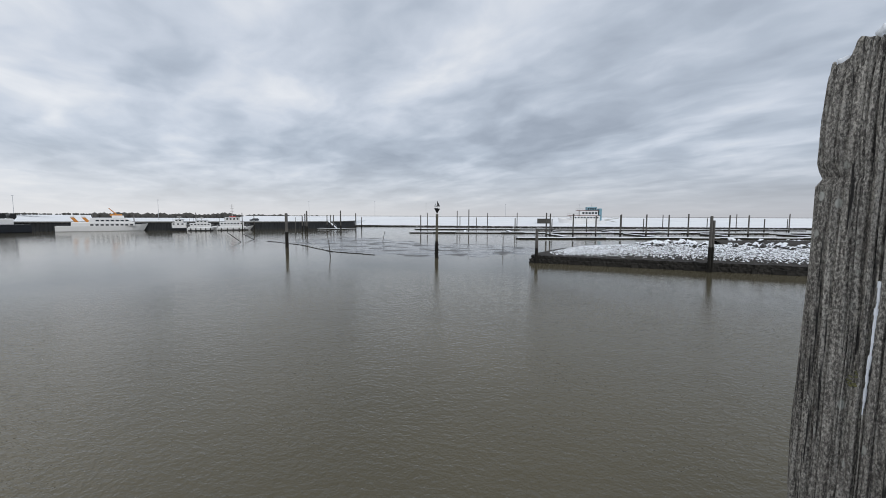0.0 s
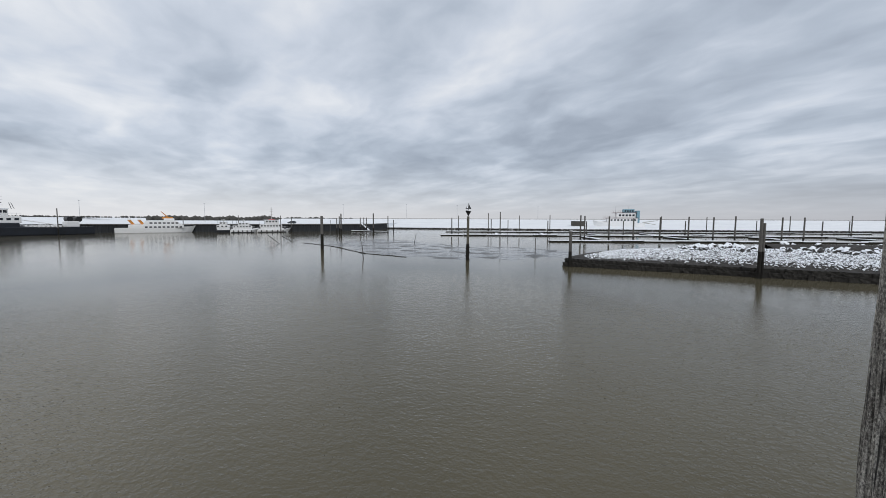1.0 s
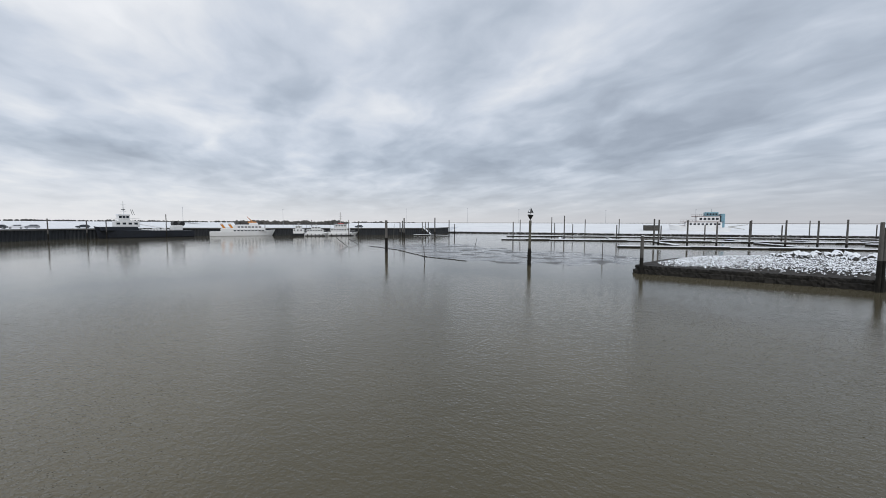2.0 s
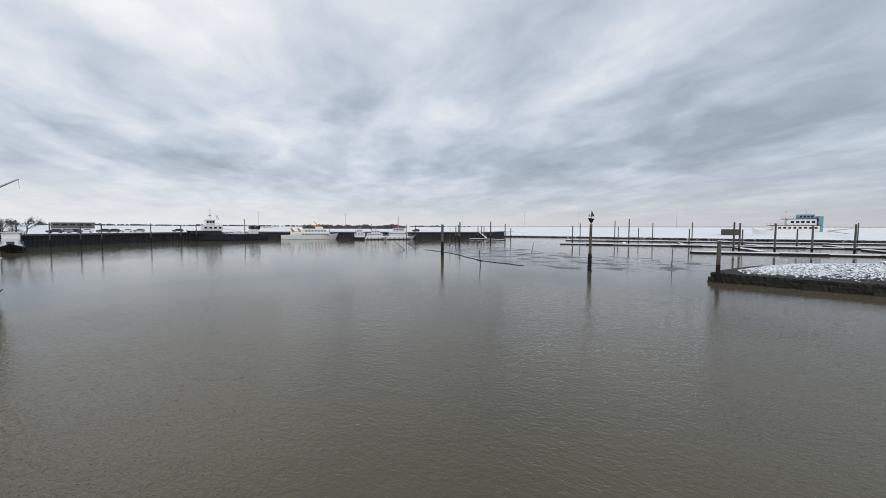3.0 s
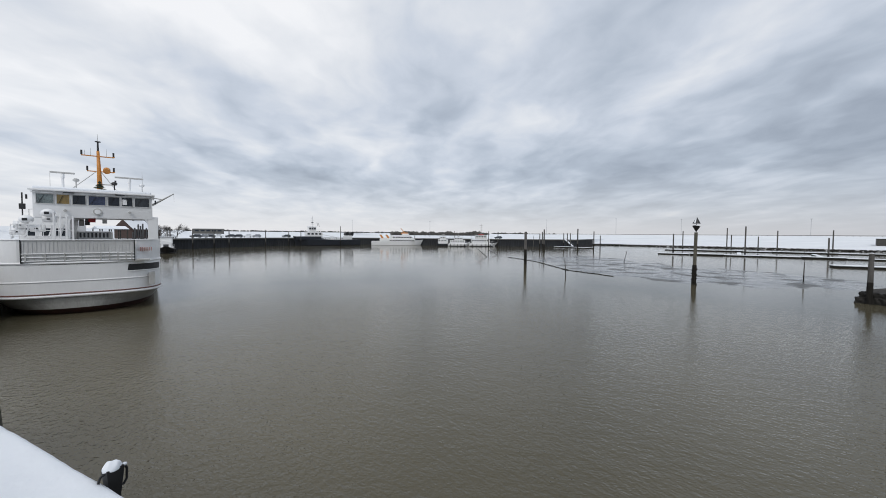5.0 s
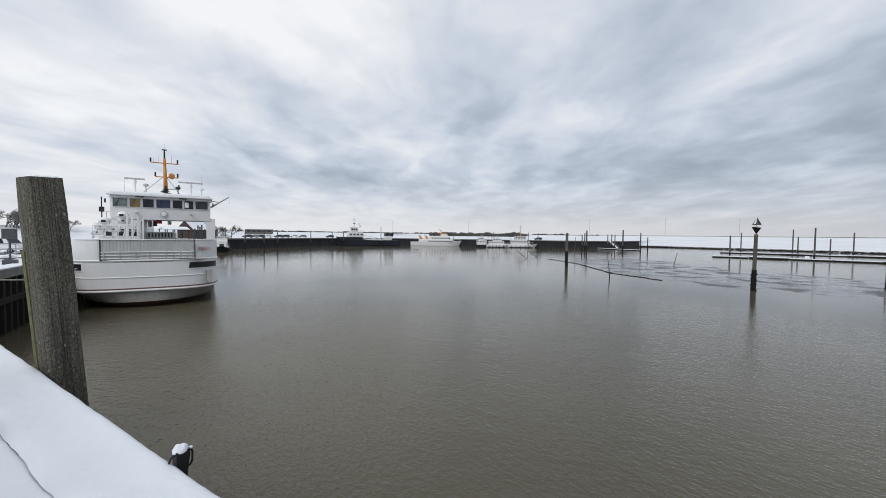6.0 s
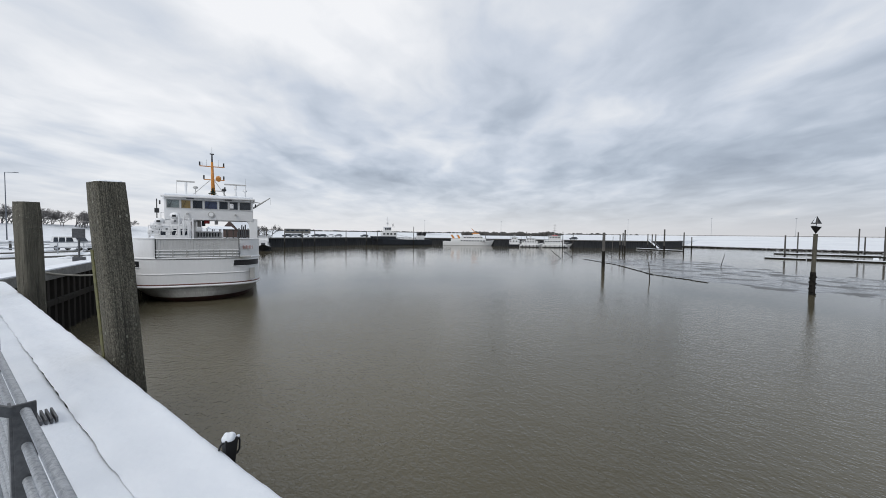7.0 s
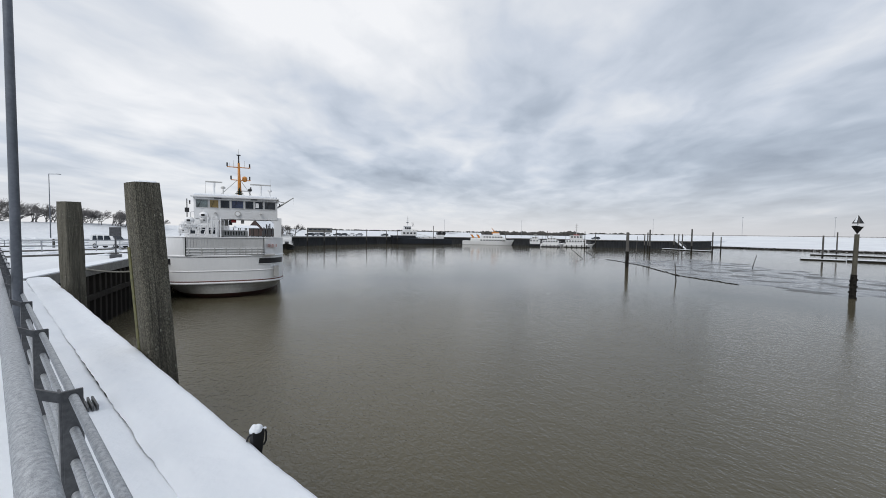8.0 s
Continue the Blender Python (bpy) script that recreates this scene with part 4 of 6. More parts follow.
    rod(bm, (0.75, 13.3, 12.55), (0.75, 13.6, 12.75), 0.3, 0.3)
    part("horn", bm, ORANGE, mast)
    for x, z in ((-2.1, 10.3), (1.7, 10.3)):
        bm = B()
        rod(bm, (x, 13.2, z), (0.15, 13.5, 12.7), 0.035, seg=6)
        part("stay", bm, GREY_HULL, mast)
    rnd = random.Random(2)
    bm = B()
    for i in range(60):
        f = rnd.random()
        a, r = rnd.uniform(0, 6.28), (1 - f) * 0.75 + 0.1
        rod(bm, (0.2, 13.0, 10.3 + 1.2 * f), (0.2 + r * math.cos(a), 13.0 + r * math.sin(a), 10.2 + 1.2 * f), 0.05, 0.01, 4)
    part("fir_tree", bm, FIR, t, "small dark fir tree at the mast foot")
    # radar scanners and domes
    for x, z, w, y in ((-2.4, 12.0, 0.85, 12.5), (2.55, 11.95, 1.15, 12.5)):
        bm = B()
        rod(bm, (x, y, 10.3), (x, y, z - 0.15), 0.14, 0.09)
        rod(bm, (x, y, z - 0.5), (x + 0.02, y, z - 0.1), 0.16, 0.12)
        sc = part("radar_post", bm, WHITE, t)
        bm = B()
        box(bm, x - w, x + w, y - 0.1, y + 0.1, z - 0.09, z + 0.07, bevel=0.03)
        part("scanner", bm, GREY_HULL, sc)
    for x, z, mat in ((3.55, 11.2, WHITE), (1.35, 11.2, BLACK), (-1.5, 11.3, GREY_HULL)):
        bm = B()
        rod(bm, (x, 12.8, 10.3), (x, 12.8, z), 0.05)
        ball(bm, (x, 12.8, z + 0.1), 0.26, 2, (1, 1, 0.7))
        part("antenna_dome", bm, mat, t)
    # davit arm to starboard
    bm = B()
    rod(bm, (4.4, 12.0, 9.2), (6.3, 12.0, 10.55), 0.11, 0.06, 8)
    rod(bm, (6.3, 12.0, 10.55), (6.32, 12.0, 9.7), 0.015, seg=5)
    rod(bm, (4.4, 12.0, 10.0), (5.3, 12.0, 9.85), 0.05, seg=6)
    part("davit", bm, GREY_HULL, t, "grey davit arm")
    # life rafts, struts, forward fittings on port
    for x, y, z in ((-4.6, 9.2, 6.9), (-3.6, 9.0, 6.6), (-2.9, 9.4, 7.45), (-4.9, 9.6, 6.3)):
        bm = B()
        rod(bm, (x - 0.45, y, z), (x + 0.45, y, z), 0.32, 0.32, 14)
        part("life_raft", bm, WHITE, t, "white life raft canister")
        bm = B()
        box(bm, x - 0.15, x + 0.05, y - 0.34, y + 0.34, z - 0.1, z + 0.02)
        part("raft_strap", bm, BLACK, t)
    for i, x in enumerate((-2.45, -2.05, -1.65, -1.25)):
        bm = B()
        box(bm, x - 0.06, x + 0.06, 7.8, 7.95, 5.0, 8.05 - 0.12 * i, bevel=0.02)
        part("strut", bm, WHITE, t)
    bm = B()
    for z in (5.9, 6.4, 6.9):
        rod(bm, (-5.0, 8.0, z), (-1.2, 8.0, z), 0.03, seg=6)
    for i in range(9):
        rod(bm, (-5.0 + 0.47 * i, 8.0, 5.0), (-5.0 + 0.47 * i, 8.0, 6.9), 0.025, seg=6)
    part("deck_rail", bm, WHITE, t)
    for x, y, z, r in ((-4.2, 8.6, 7.35, 0.42), (-2.9, 8.7, 7.95, 0.42)):
        bm = B()
        ball(bm, (x, y, z), r, 2, (1.15, 1, 0.9))
        dome = part("raft_pod", bm, WHITE, t, "rounded white life raft pod", True)
        bm = B()
        box(bm, x - 0.2, x + 0.12, y - r * 1.02, y - r * 0.8, z - 0.12, z + 0.1, bevel=0.03)
        part("pod_label", bm, BLACK, dome)
    for i in range(5):
        bm = B()
        loft(bm, [[(-5.0 + 0.7 * i, 8.05, 5.7), (-4.9 + 0.7 * i, 8.05, 5.7), (-4.9 + 0.7 * i, 8.15, 5.7), (-5.0 + 0.7 * i, 8.15, 5.7)], [(-4.6 + 0.7 * i, 8.05, 7.2), (-4.5 + 0.7 * i, 8.05, 7.2), (-4.5 + 0.7 * i, 8.15, 7.2), (-4.6 + 0.7 * i, 8.15, 7.2)]], True, True)
        part("brace", bm, WHITE, t)
    bm = B()
    box(bm, -5.1, -1.8, 8.2, 10.6, 3.95, 5.6, bevel=0.05)
    part("stair_block", bm, WHITE, t)
    bm = B()
    rod(bm, (-4.8, 10.8, 7.6), (-4.8, 10.8, 9.8), 0.05)
    box(bm, -5.0, -4.6, 10.7, 10.9, 8.3, 8.8, bevel=0.03)
    part("signal_lamp", bm, BLACK, t)
    bm = B()
    for x, h in ((2.9, 7.4), (3.4, 7.5), (2.5, 6.9), (3.15, 7.2)):
        rod(bm, (x, 30, 3.95), (x, 30, h), 0.1)
    for i in range(6):
        rod(bm, (2.3 + 0.3 * i, 30, 4.0), (2.3 + 0.3 * i, 30, 6.3 + 0.3 * (i % 3)), 0.08)
    part("stanchion", bm, DARK_STEEL, t)
    bm = B()
    rod(bm, (-0.6, 12.0, 7.44), (-0.1, 12.0, 7.44), 0.2)
    part("lifebuoy_box", bm, RED, t)
    for x, z0, z1, mat in ((-1.45, 6.9, 7.62, GREY_HULL), (-1.0, 7.0, 7.62, DARK_STEEL), (0.35, 7.2, 7.62, WHITE)):
        bm = B()
        box(bm, x - 0.18, x + 0.18, 15.2, 15.6, z0, z1, bevel=0.04)
        part("deck_locker", bm, mat, t)
    bm = B()
    box(bm, -1.75, 0.9, 15.0, 17.5, 3.95, 6.35, bevel=0.15)
    part("engine_casing", bm, WHITE, t)
    for i in range(8):
        bm = B()
        box(bm, -1.6 + 0.3 * i, -1.45 + 0.3 * i, 14.96, 15.02, 5.7, 6.2, bevel=0.01)
        part("vent_slot", bm, DARK_STEEL, t)


ferry()


# ---- stone breakwater island ----
ISL_A, ISL_B = Vector((12.8, 52.7, 0)), Vector((40.8, 41.2, 0))
ISL_U = (ISL_B - ISL_A).normalized()
ISL_V = Vector((-ISL_U.y, ISL_U.x, 0))


def isl(u, v, z):
    p = ISL_A + ISL_U * u + ISL_V * v
    return (p.x, p.y, z)


def crest(u):
    return 1.2 + 1.35 * min(1.0, max(0.0, u - 1.0) / 16.0) ** 0.75


def isl_height(u, v):
    top = crest(u)
    w = 10.5
    if v < w:
        f = max(0.0, (v - 0.5) / (w - 0.5))
        return 1.02 + (top - 1.02) * math.sin(f * math.pi / 2) ** 0.9
    return top - (v - w) * 0.22


def island():
    grid = []
    for i in range(71):
        u = 90.0 * i / 70
        reach = 3.0 + 15.0 * min(1.0, u / 14.0) ** 0.6
        grid.append([isl(u, reach * j / 24, max(-0.6, isl_height(u, reach * j / 24)) + 0.06 * wob(u, j, 0, 0.9)) for j in range(25)])
    bm = B()
    loft(bm, [row[:5] for row in grid], closed=False)
    loft(bm, [row[4:] for row in grid[:4]], closed=False)
    bmesh.ops.recalc_face_normals(bm, faces=bm.faces)
    t = tagged(part("breakwater", bm, BASALT), "low stone breakwater bank under snow", "breakwater", kind="structure")
    bm = B()
    loft(bm, [row[4:] for row in grid[3:]], closed=False)
    bmesh.ops.recalc_face_normals(bm, faces=bm.faces)
    part("snowy_slope", bm, SNOWY_BANK, t, "snow lying between the stones")
    # rough stone face at the waterline, in two courses
    blocks = []
    for k in range(5):
        bm = B()
        bmesh.ops.create_cube(bm, size=1.0)
        bmesh.ops.subdivide_edges(bm, edges=bm.edges, cuts=2, use_grid_fill=True)
        for v in bm.verts:
            v.co *= 1.0 + 0.30 * noise.noise(v.co * 2.1 + Vector((k * 5.0, 0, 0)))
            v.co.x += 0.10 * noise.noise(v.co * 5.0 + Vector((0, k * 3.0, 0)))
        me = bpy.data.meshes.new("face_stone")
        bm.to_mesh(me)
        bm.free()
        me.materials.append(WET_STONE)
        blocks.append(me)
    turn = Matrix.Rotation(math.atan2(ISL_U.y, ISL_U.x), 4, "Z")
    rnd = random.Random(12)
    for course, (z, out, tall) in enumerate(((0.18, -0.12, 0.75), (0.72, 0.16, 0.62))):
        spots = [(u, out, 0.0) for u in np.arange(-0.1 + 0.3 * course, 68, 0.52)] + [(0.08 * v * v - 0.1 + 0.2 * course, v, 90.0) for v in np.arange(0.5, 5.0, 0.5)]
        for u, v, rz in spots:
            o = new("face_stone", blocks[rnd.randrange(5)])
            o.parent = t
            o.matrix_basis = Matrix.Translation(isl(u, v + rnd.uniform(-0.07, 0.07), z + 0.05 * wob(u, v, 0, 0.6))) @ turn @ Matrix.Rotation(radians(rz + rnd.uniform(-14, 14)), 4, "Z") @ Matrix.Diagonal((rnd.uniform(0.60, 0.80), 0.62, tall * rnd.uniform(0.92, 1.12), 1))
    rnd = random.Random(11)

    def stone(b, c, r):
        m = Matrix.Translation(c) @ Matrix.Rotation(rnd.uniform(0, 6.28), 4, Vector((rnd.random(), rnd.random(), rnd.random() + 0.1)).normalized()) @ Matrix.Diagonal((r * rnd.uniform(0.8, 1.5), r * rnd.uniform(0.7, 1.1), r * rnd.uniform(0.45, 0.8), 1))
        return m

    base = []
    for s in range(6):
        b2 = B()
        bmesh.ops.create_icosphere(b2, subdivisions=1, radius=1.0)
        for v in b2.verts:
            v.co *= 1.0 + 0.35 * noise.noise(v.co * 1.7 + Vector((s * 7.0, 0, 0)))
        me = bpy.data.meshes.new("stone")
        b2.to_mesh(me)
        b2.free()
        base.append(me)
    vs, fs = [], []
    arr = [(np.array([v.co[:] for v in me.vertices]), [tuple(p.vertices) for p in me.polygons]) for me in base]
    for _ in range(26000):
        u = rnd.random() ** 0.9 * 75
        v = 0.9 + rnd.random() * 12.5
        if v > 1.5 + u * 1.4 or u < 3.0 - 0.3 * v:
            continue
        if v < 2.2 and rnd.random() < 0.75 - 0.2 * (v - 0.9):
            continue
        m = np.array(stone(None, isl(u, v, isl_height(u, v) + 0.02), rnd.uniform(0.07, 0.16)))
        pts, faces = arr[rnd.randrange(6)]
        o = len(vs)
        vs.extend((pts @ m[:3, :3].T + m[:3, 3]).tolist())
        fs.extend(tuple(i + o for i in f) for f in faces)
    me = bpy.data.meshes.new("armour_stones")
    me.from_pydata(vs, [], fs)
    me.materials.append(STONE)
    ob = new("armour_stones", me)
    tagged(ob, "small dark stones, each with a cap of snow", "stones", kind="stuff")
    for me in base:
        me.materials.append(STONE)
    for i in range(240):
        u = rnd.uniform(14.0, 60)
        v = 8.5 + rnd.uniform(-1.6, 3.2)
        if 22 < u < 27 and rnd.random() < 0.7:
            continue
        r = rnd.uniform(0.24, 0.58)
        o = new("boulder", base[rnd.randrange(6)])
        o.matrix_basis = stone(None, isl(u, v, isl_height(u, v) + r * 0.4), r) @ Matrix.Diagonal((0.9, 1.1, 1.35, 1))
        tagged(o, "large dark boulder with snow on top, on the breakwater", "boulder", "breakwater boulders")


    # a second low bank behind, half hidden
    for i in range(55):
        f = rnd.random()
        x, y = 64 + 50 * f, 86 - 3 * f + rnd.uniform(-2.0, 2.5)
        r = rnd.uniform(0.4, 0.95)
        o = new("boulder", base[rnd.randrange(6)])
        o.matrix_basis = stone(None, (x, y, 0.5 + rnd.uniform(0, 1.2)), r)
        tagged(o, "large dark boulder with snow on top, on the second bank", "boulder", "second bank boulders")
    b3 = B()
    loft(b3, [[(62 + 2.2 * i, 83.5 - 0.1 * i + dy, z + 0.15 * wob(i, dy, 0, 0.7)) for i in range(31)] for dy, z in ((-2.5, -0.5), (-0.5, 1.0), (1.5, 1.5), (4.0, 1.2), (6.5, -0.5))], closed=False)
    bmesh.ops.recalc_face_normals(b3, faces=b3.faces)
    tagged(part("second_bank", b3, BASALT), "low dark stone bank behind the breakwater", "stone bank", kind="structure")


island()


# ---- mooring posts, marker and sticks ----
def timber_post(m_xy, z_top, r, label, tilt=(0, 0), wet=2.2, name="mooring_post", group="mooring posts", cap=True, snow=False):
    x, y = m_xy
    t = thing(name, pose(x, y, 0, tilt[0], tilt[1], (x * 37) % 90), label, "post", group)
    bm = B()
    rod(bm, (0, 0, wet), (0, 0, z_top), r, r * 0.9, 10)
    if cap:
        rod(bm, (0, 0, z_top), (0, 0, z_top + r * 0.25), r * 0.9, r * 0.6, 10)
    part("shaft", bm, POLE, t)
    bm = B()
    rod(bm, (0, 0, -1.0), (0, 0, wet), r * 1.12, r * 1.05, 10)
    for k in range(6):
        ball(bm, (r * 0.7 * math.cos(k * 2.1 + x), r * 0.7 * math.sin(k * 2.1 + x), wet * (0.15 + 0.15 * k)), r * 0.55, 1)
    part("wet_foot", bm, WET_TIMBER, t, "black weed-grown foot below the tide line")
    if snow:
        bm = B()
        ball(bm, (0, 0, z_top + 0.04), r * 0.9, 1, (1, 1, 0.4))
        part("snow_cap", bm, SNOW, t)
    return t


timber_post((-32.2, 76.8), 7.0, 0.30, "lone grey timber mooring post with a black weedy foot", wet=3.2)
timber_post(isl(0.55, -0.5, 0)[:2], 4.85, 0.21, "timber corner post of the breakwater, snow on one side", (-2, 2.5), wet=2.1, snow=True)
timber_post((31.35, 43.6), 6.6, 0.17, "tall timber post in front of the breakwater", wet=3.0)
timber_post((31.8, 43.8), 6.1, 0.15, "tall timber post in front of the breakwater", wet=3.0)


def marker():
    t = thing("channel_marker", pose(-1.0, 58.5, 0, 0, 0.6, 0), "timber channel marker post with black cone topmarks", "channel marker")
    bm = B()
    rod(bm, (0, 0, 2.6), (0, 0, 6.9), 0.20, 0.19, 12)
    part("shaft", bm, TIMBER, t)
    bm = B()
    rod(bm, (0, 0, -1), (0, 0, 2.6), 0.28, 0.25, 12)
    for k in range(16):
        ball(bm, (0.24 * math.cos(k * 2.4), 0.24 * math.sin(k * 2.4), 0.1 + 0.15 * k), 0.14, 1)
    part("wet_foot", bm, WET_TIMBER, t, "thick black weed-grown foot")
    bm = B()
    rod(bm, (0, 0, 6.9), (0, 0, 8.5), 0.035, seg=6)
    part("spindle", bm, BLACK, t)
    for z0, z1, r0, r1 in ((6.95, 7.72, 0.03, 0.46), (8.05, 8.9, 0.46, 0.03)):
        bm = B()
        rod(bm, (0, 0, z0), (0, 0, z1), r0, r1, 16)
        part("cone", bm, BLACK, t, "black cone topmark")
    bm = B()
    rod(bm, (-0.02, -0.03, 7.66), (0, 0, 7.76), 0.44, 0.30, 14)
    part("cone_snow", bm, SNOW, t, "snow lying on the lower cone")
    bm = B()
    loft(bm, [[(-0.30 * f - 0.02, -0.36 * f, z), (-0.10 * f, -0.45 * f, z), (-0.06 * f, -0.40 * f, z), (-0.28 * f, -0.32 * f, z)] for f, z in ((0.92, 8.16), (0.6, 8.45), (0.12, 8.86))], True, True)
    bmesh.ops.recalc_face_normals(bm, faces=bm.faces)
    part("cone_snow", bm, SNOW, t, "snow blown against the upper cone")


marker()

for x, y, h, tl in ((-17.9, 59.0, 2.7, (0, -6)), (-16.0, 99.0, 2.8, (0, 14)), (11.8, 73.0, 2.9, (0, 9)), (-49.2, 124, 6.2, (0, 4))):
    timber_post((x, y), h, 0.07, "thin leaning stick standing in shallow water", tl, 0.9, "withy_stick", "sticks", False)
for (x, y), (x2, y2, z2) in (((-50, 92.5), (-55.5, 96.5, 2.0)), ((-52, 103), (-57.0, 106, 1.5))):
    t = thing("drift_pole", pose(x, y, 0), "dark fallen pole leaning out of the water", "pole")
    bm = B()
    rod(bm, (0.3, -0.3, -0.2), (x2 - x, y2 - y, z2), 0.07, 0.09, 8)
    part("shaft", bm, WET_TIMBER, t)


# ---- mud bank and its brushwood line ----
def mud():
    outline = [(-44, 95), (-32, 83.5), (-20.5, 68), (-12, 62.6), (-3, 60.5), (8, 60), (17, 68), (20, 80), (12, 88), (0, 90), (-16, 109), (-33, 121)]
    bm = B()
    n = 160
    x0, x1, y0, y1 = -48, 24, 56, 124
    poly = [Vector((*p, 0)) for p in outline]

    def inside(x, y):
        c, d = False, 1e9
        for a, b in zip(poly, poly[1:] + poly[:1]):
            if (a.y > y) != (b.y > y) and x < (b.x - a.x) * (y - a.y) / (b.y - a.y) + a.x:
                c = not c
            ab = b - a
            f = min(1, max(0, (Vector((x, y, 0)) - a).dot(ab) / ab.length_squared))
            d = min(d, (Vector((x, y, 0)) - a - ab * f).length)
        return d if c else -d

    rows = []
    for i in range(n + 1):
        row = []
        for j in range(n + 1):
            x, y = x0 + (x1 - x0) * i / n, y0 + (y1 - y0) * j / n
            d = inside(x, y)
            z = -0.012 + 0.07 * min(1.0, max(-1.0, d / 6.0)) + 0.05 * wob(x, y, 0, 0.13) + 0.035 * wob(x, y, 4, 0.45) + 0.02 * wob(x, y, 8, 1.1)
            row.append((x, y, z))
        rows.append(row)
    loft(bm, rows, closed=False)
    bmesh.ops.recalc_face_normals(bm, faces=bm.faces)
    tagged(part("mud_bank", bm, MUD, smooth=True), "wet grey mud bank barely above the water", "mud", kind="structure")
    rnd = random.Random(6)
    bm = B()
    line = [(-46, 97), (-42.7, 94), (-32, 83.8), (-20.3, 67.8), (-11.8, 62.4)]
    for (ax, ay), (bx, by) in zip(line, line[1:]):
        L = math.hypot(bx - ax, by - ay)
        for k in range(int(L * 9)):
            f = rnd.random()
            x, y = ax + (bx - ax) * f + rnd.uniform(-0.3, 0.3), ay + (by - ay) * f + rnd.uniform(-0.3, 0.3)
            a = math.atan2(by - ay, bx - ax) + rnd.uniform(-0.4, 0.4)
            l = rnd.uniform(0.3, 0.9)
            rod(bm, (x, y, 0.0), (x + l * math.cos(a), y + l * math.sin(a), rnd.uniform(0.01, 0.09)), 0.035, 0.02, 5)
    tagged(part("brushwood_line", bm, WET_TIMBER), "low dark brushwood line along the mud", "brushwood", kind="stuff")


mud()


# ---- floating docks with their piles ----
def dock(a, b, width, label):
    d = Vector((b[0] - a[0], b[1] - a[1], 0))
    t = thing("floating_dock", Matrix.Translation((*a, 0)) @ Matrix.Rotation(math.atan2(d.y, d.x), 4, "Z"), label, "floating dock", "marina docks")
    k = max(1, int(d.length / 9))
    for i in range(k):
        x0, x1 = d.length * i / k, d.length * (i + 1) / k - 0.15
        dz = 0.08 * math.sin(i * 2.3 + a[0])
        bm = B()
        box(bm, x0, x1, 0, width, -0.1, 0.38 + dz, bevel=0.03)
        p = part("pontoon", bm, WET_TIMBER, t)
        bm = B()
        box(bm, x0 + 0.03, x1 - 0.03, 0.03, width - 0.03, 0.384 + dz, 0.58 + dz, bevel=0.07)
        part("deck_snow", bm, SNOW, p, "snow on the pontoon deck")
    return t


dock((-13.6, 151.5), (165, 157), 2.2, "snow-covered floating dock of the marina")
dock((-15, 197), (200, 205), 2.2, "snow-covered floating dock of the marina")
dock((22.5, 112.0), (150, 119), 2.4, "snow-covered floating dock of the marina")
for x in (40, 70, 100, 130):
    dock((x, 120), (x + 2, 146), 1.4, "narrow snow-covered side dock")
for x in (10, 30, 52, 75, 98, 120):
    dock((x, 158), (x + 1, 176), 1.2, "narrow snow-covered side dock")
dock((-66, 196), (-44.5, 187), 1.8, "short snow-covered landing dock")
DOCK_POLES = ((-9.2, 154.6, 7.2), (-8.3, 199.8, 8.7), (7.6, 200, 10.0), (9.1, 200, 7.1), (10.7, 154.9, 9.7), (23.9, 200.6, 8.9), (30.0, 155.4, 6.2), (39.8, 200.8, 9.1), (32.0, 115.6, 7.9), (33.2, 115.6, 7.7), (45.4, 155.6, 6.0), (40.8, 117, 7.6), (48.1, 117.4, 7.0), (55.9, 117.6, 7.4), (97, 203, 8.7), (64.3, 118, 7.6), (71.5, 118.2, 7.5), (77.8, 118.4, 7.8), (145, 205, 6.6), (91.2, 118.8, 7.5), (161, 205, 9.0), (97.6, 119.2, 7.5), (136, 158, 6.4), (147, 158.5, 8.6), (190, 206, 6.6), (162, 159, 6.5), (18, 201, 6.5), (60, 156, 6.3), (84, 156.4, 6.3), (120, 204, 8.4))
for x, y, h in DOCK_POLES:
    timber_post((x, y), h, 0.22, "grey timber mooring pile at the marina dock", wet=1.6, group="marina piles", name="dock_pile")
for x, y, h in ((-62.5, 166, 6.9), (-61.5, 166.5, 7.7), (-57.2, 157, 8.8), (-63.5, 172, 7.8), (-60.5, 195, 7.4), (-58.6, 195, 7.4), (-57.2, 195.4, 7.4), (-49, 179, 9.4), (-42, 180, 8.2), (-44, 202, 6.3)):
    timber_post((x, y), h, 0.24 if h < 8.5 else 0.3, "dark timber mooring pile near the quay end", wet=2.4, group="quay end piles", name="dolphin_pile")
for x, y, h in ((-150, 84, 7.5), (-157, 99, 7.1), (-147, 68, 7.2), (-145, 55, 7.4), (-141, 47, 8.0), (-143, 61, 7.2), (-161, 108, 7.3), (-156, 128, 10.0), (-148, 158, 7.2), (-138, 167, 7.0), (-109, 165, 8.0), (-94, 175, 8.1), (-91, 180, 7.6)):
    timber_post((x, y), h, 0.18, "dark timber fender pile along the far quay", wet=2.6, group="far quay piles", name="fender_pile")


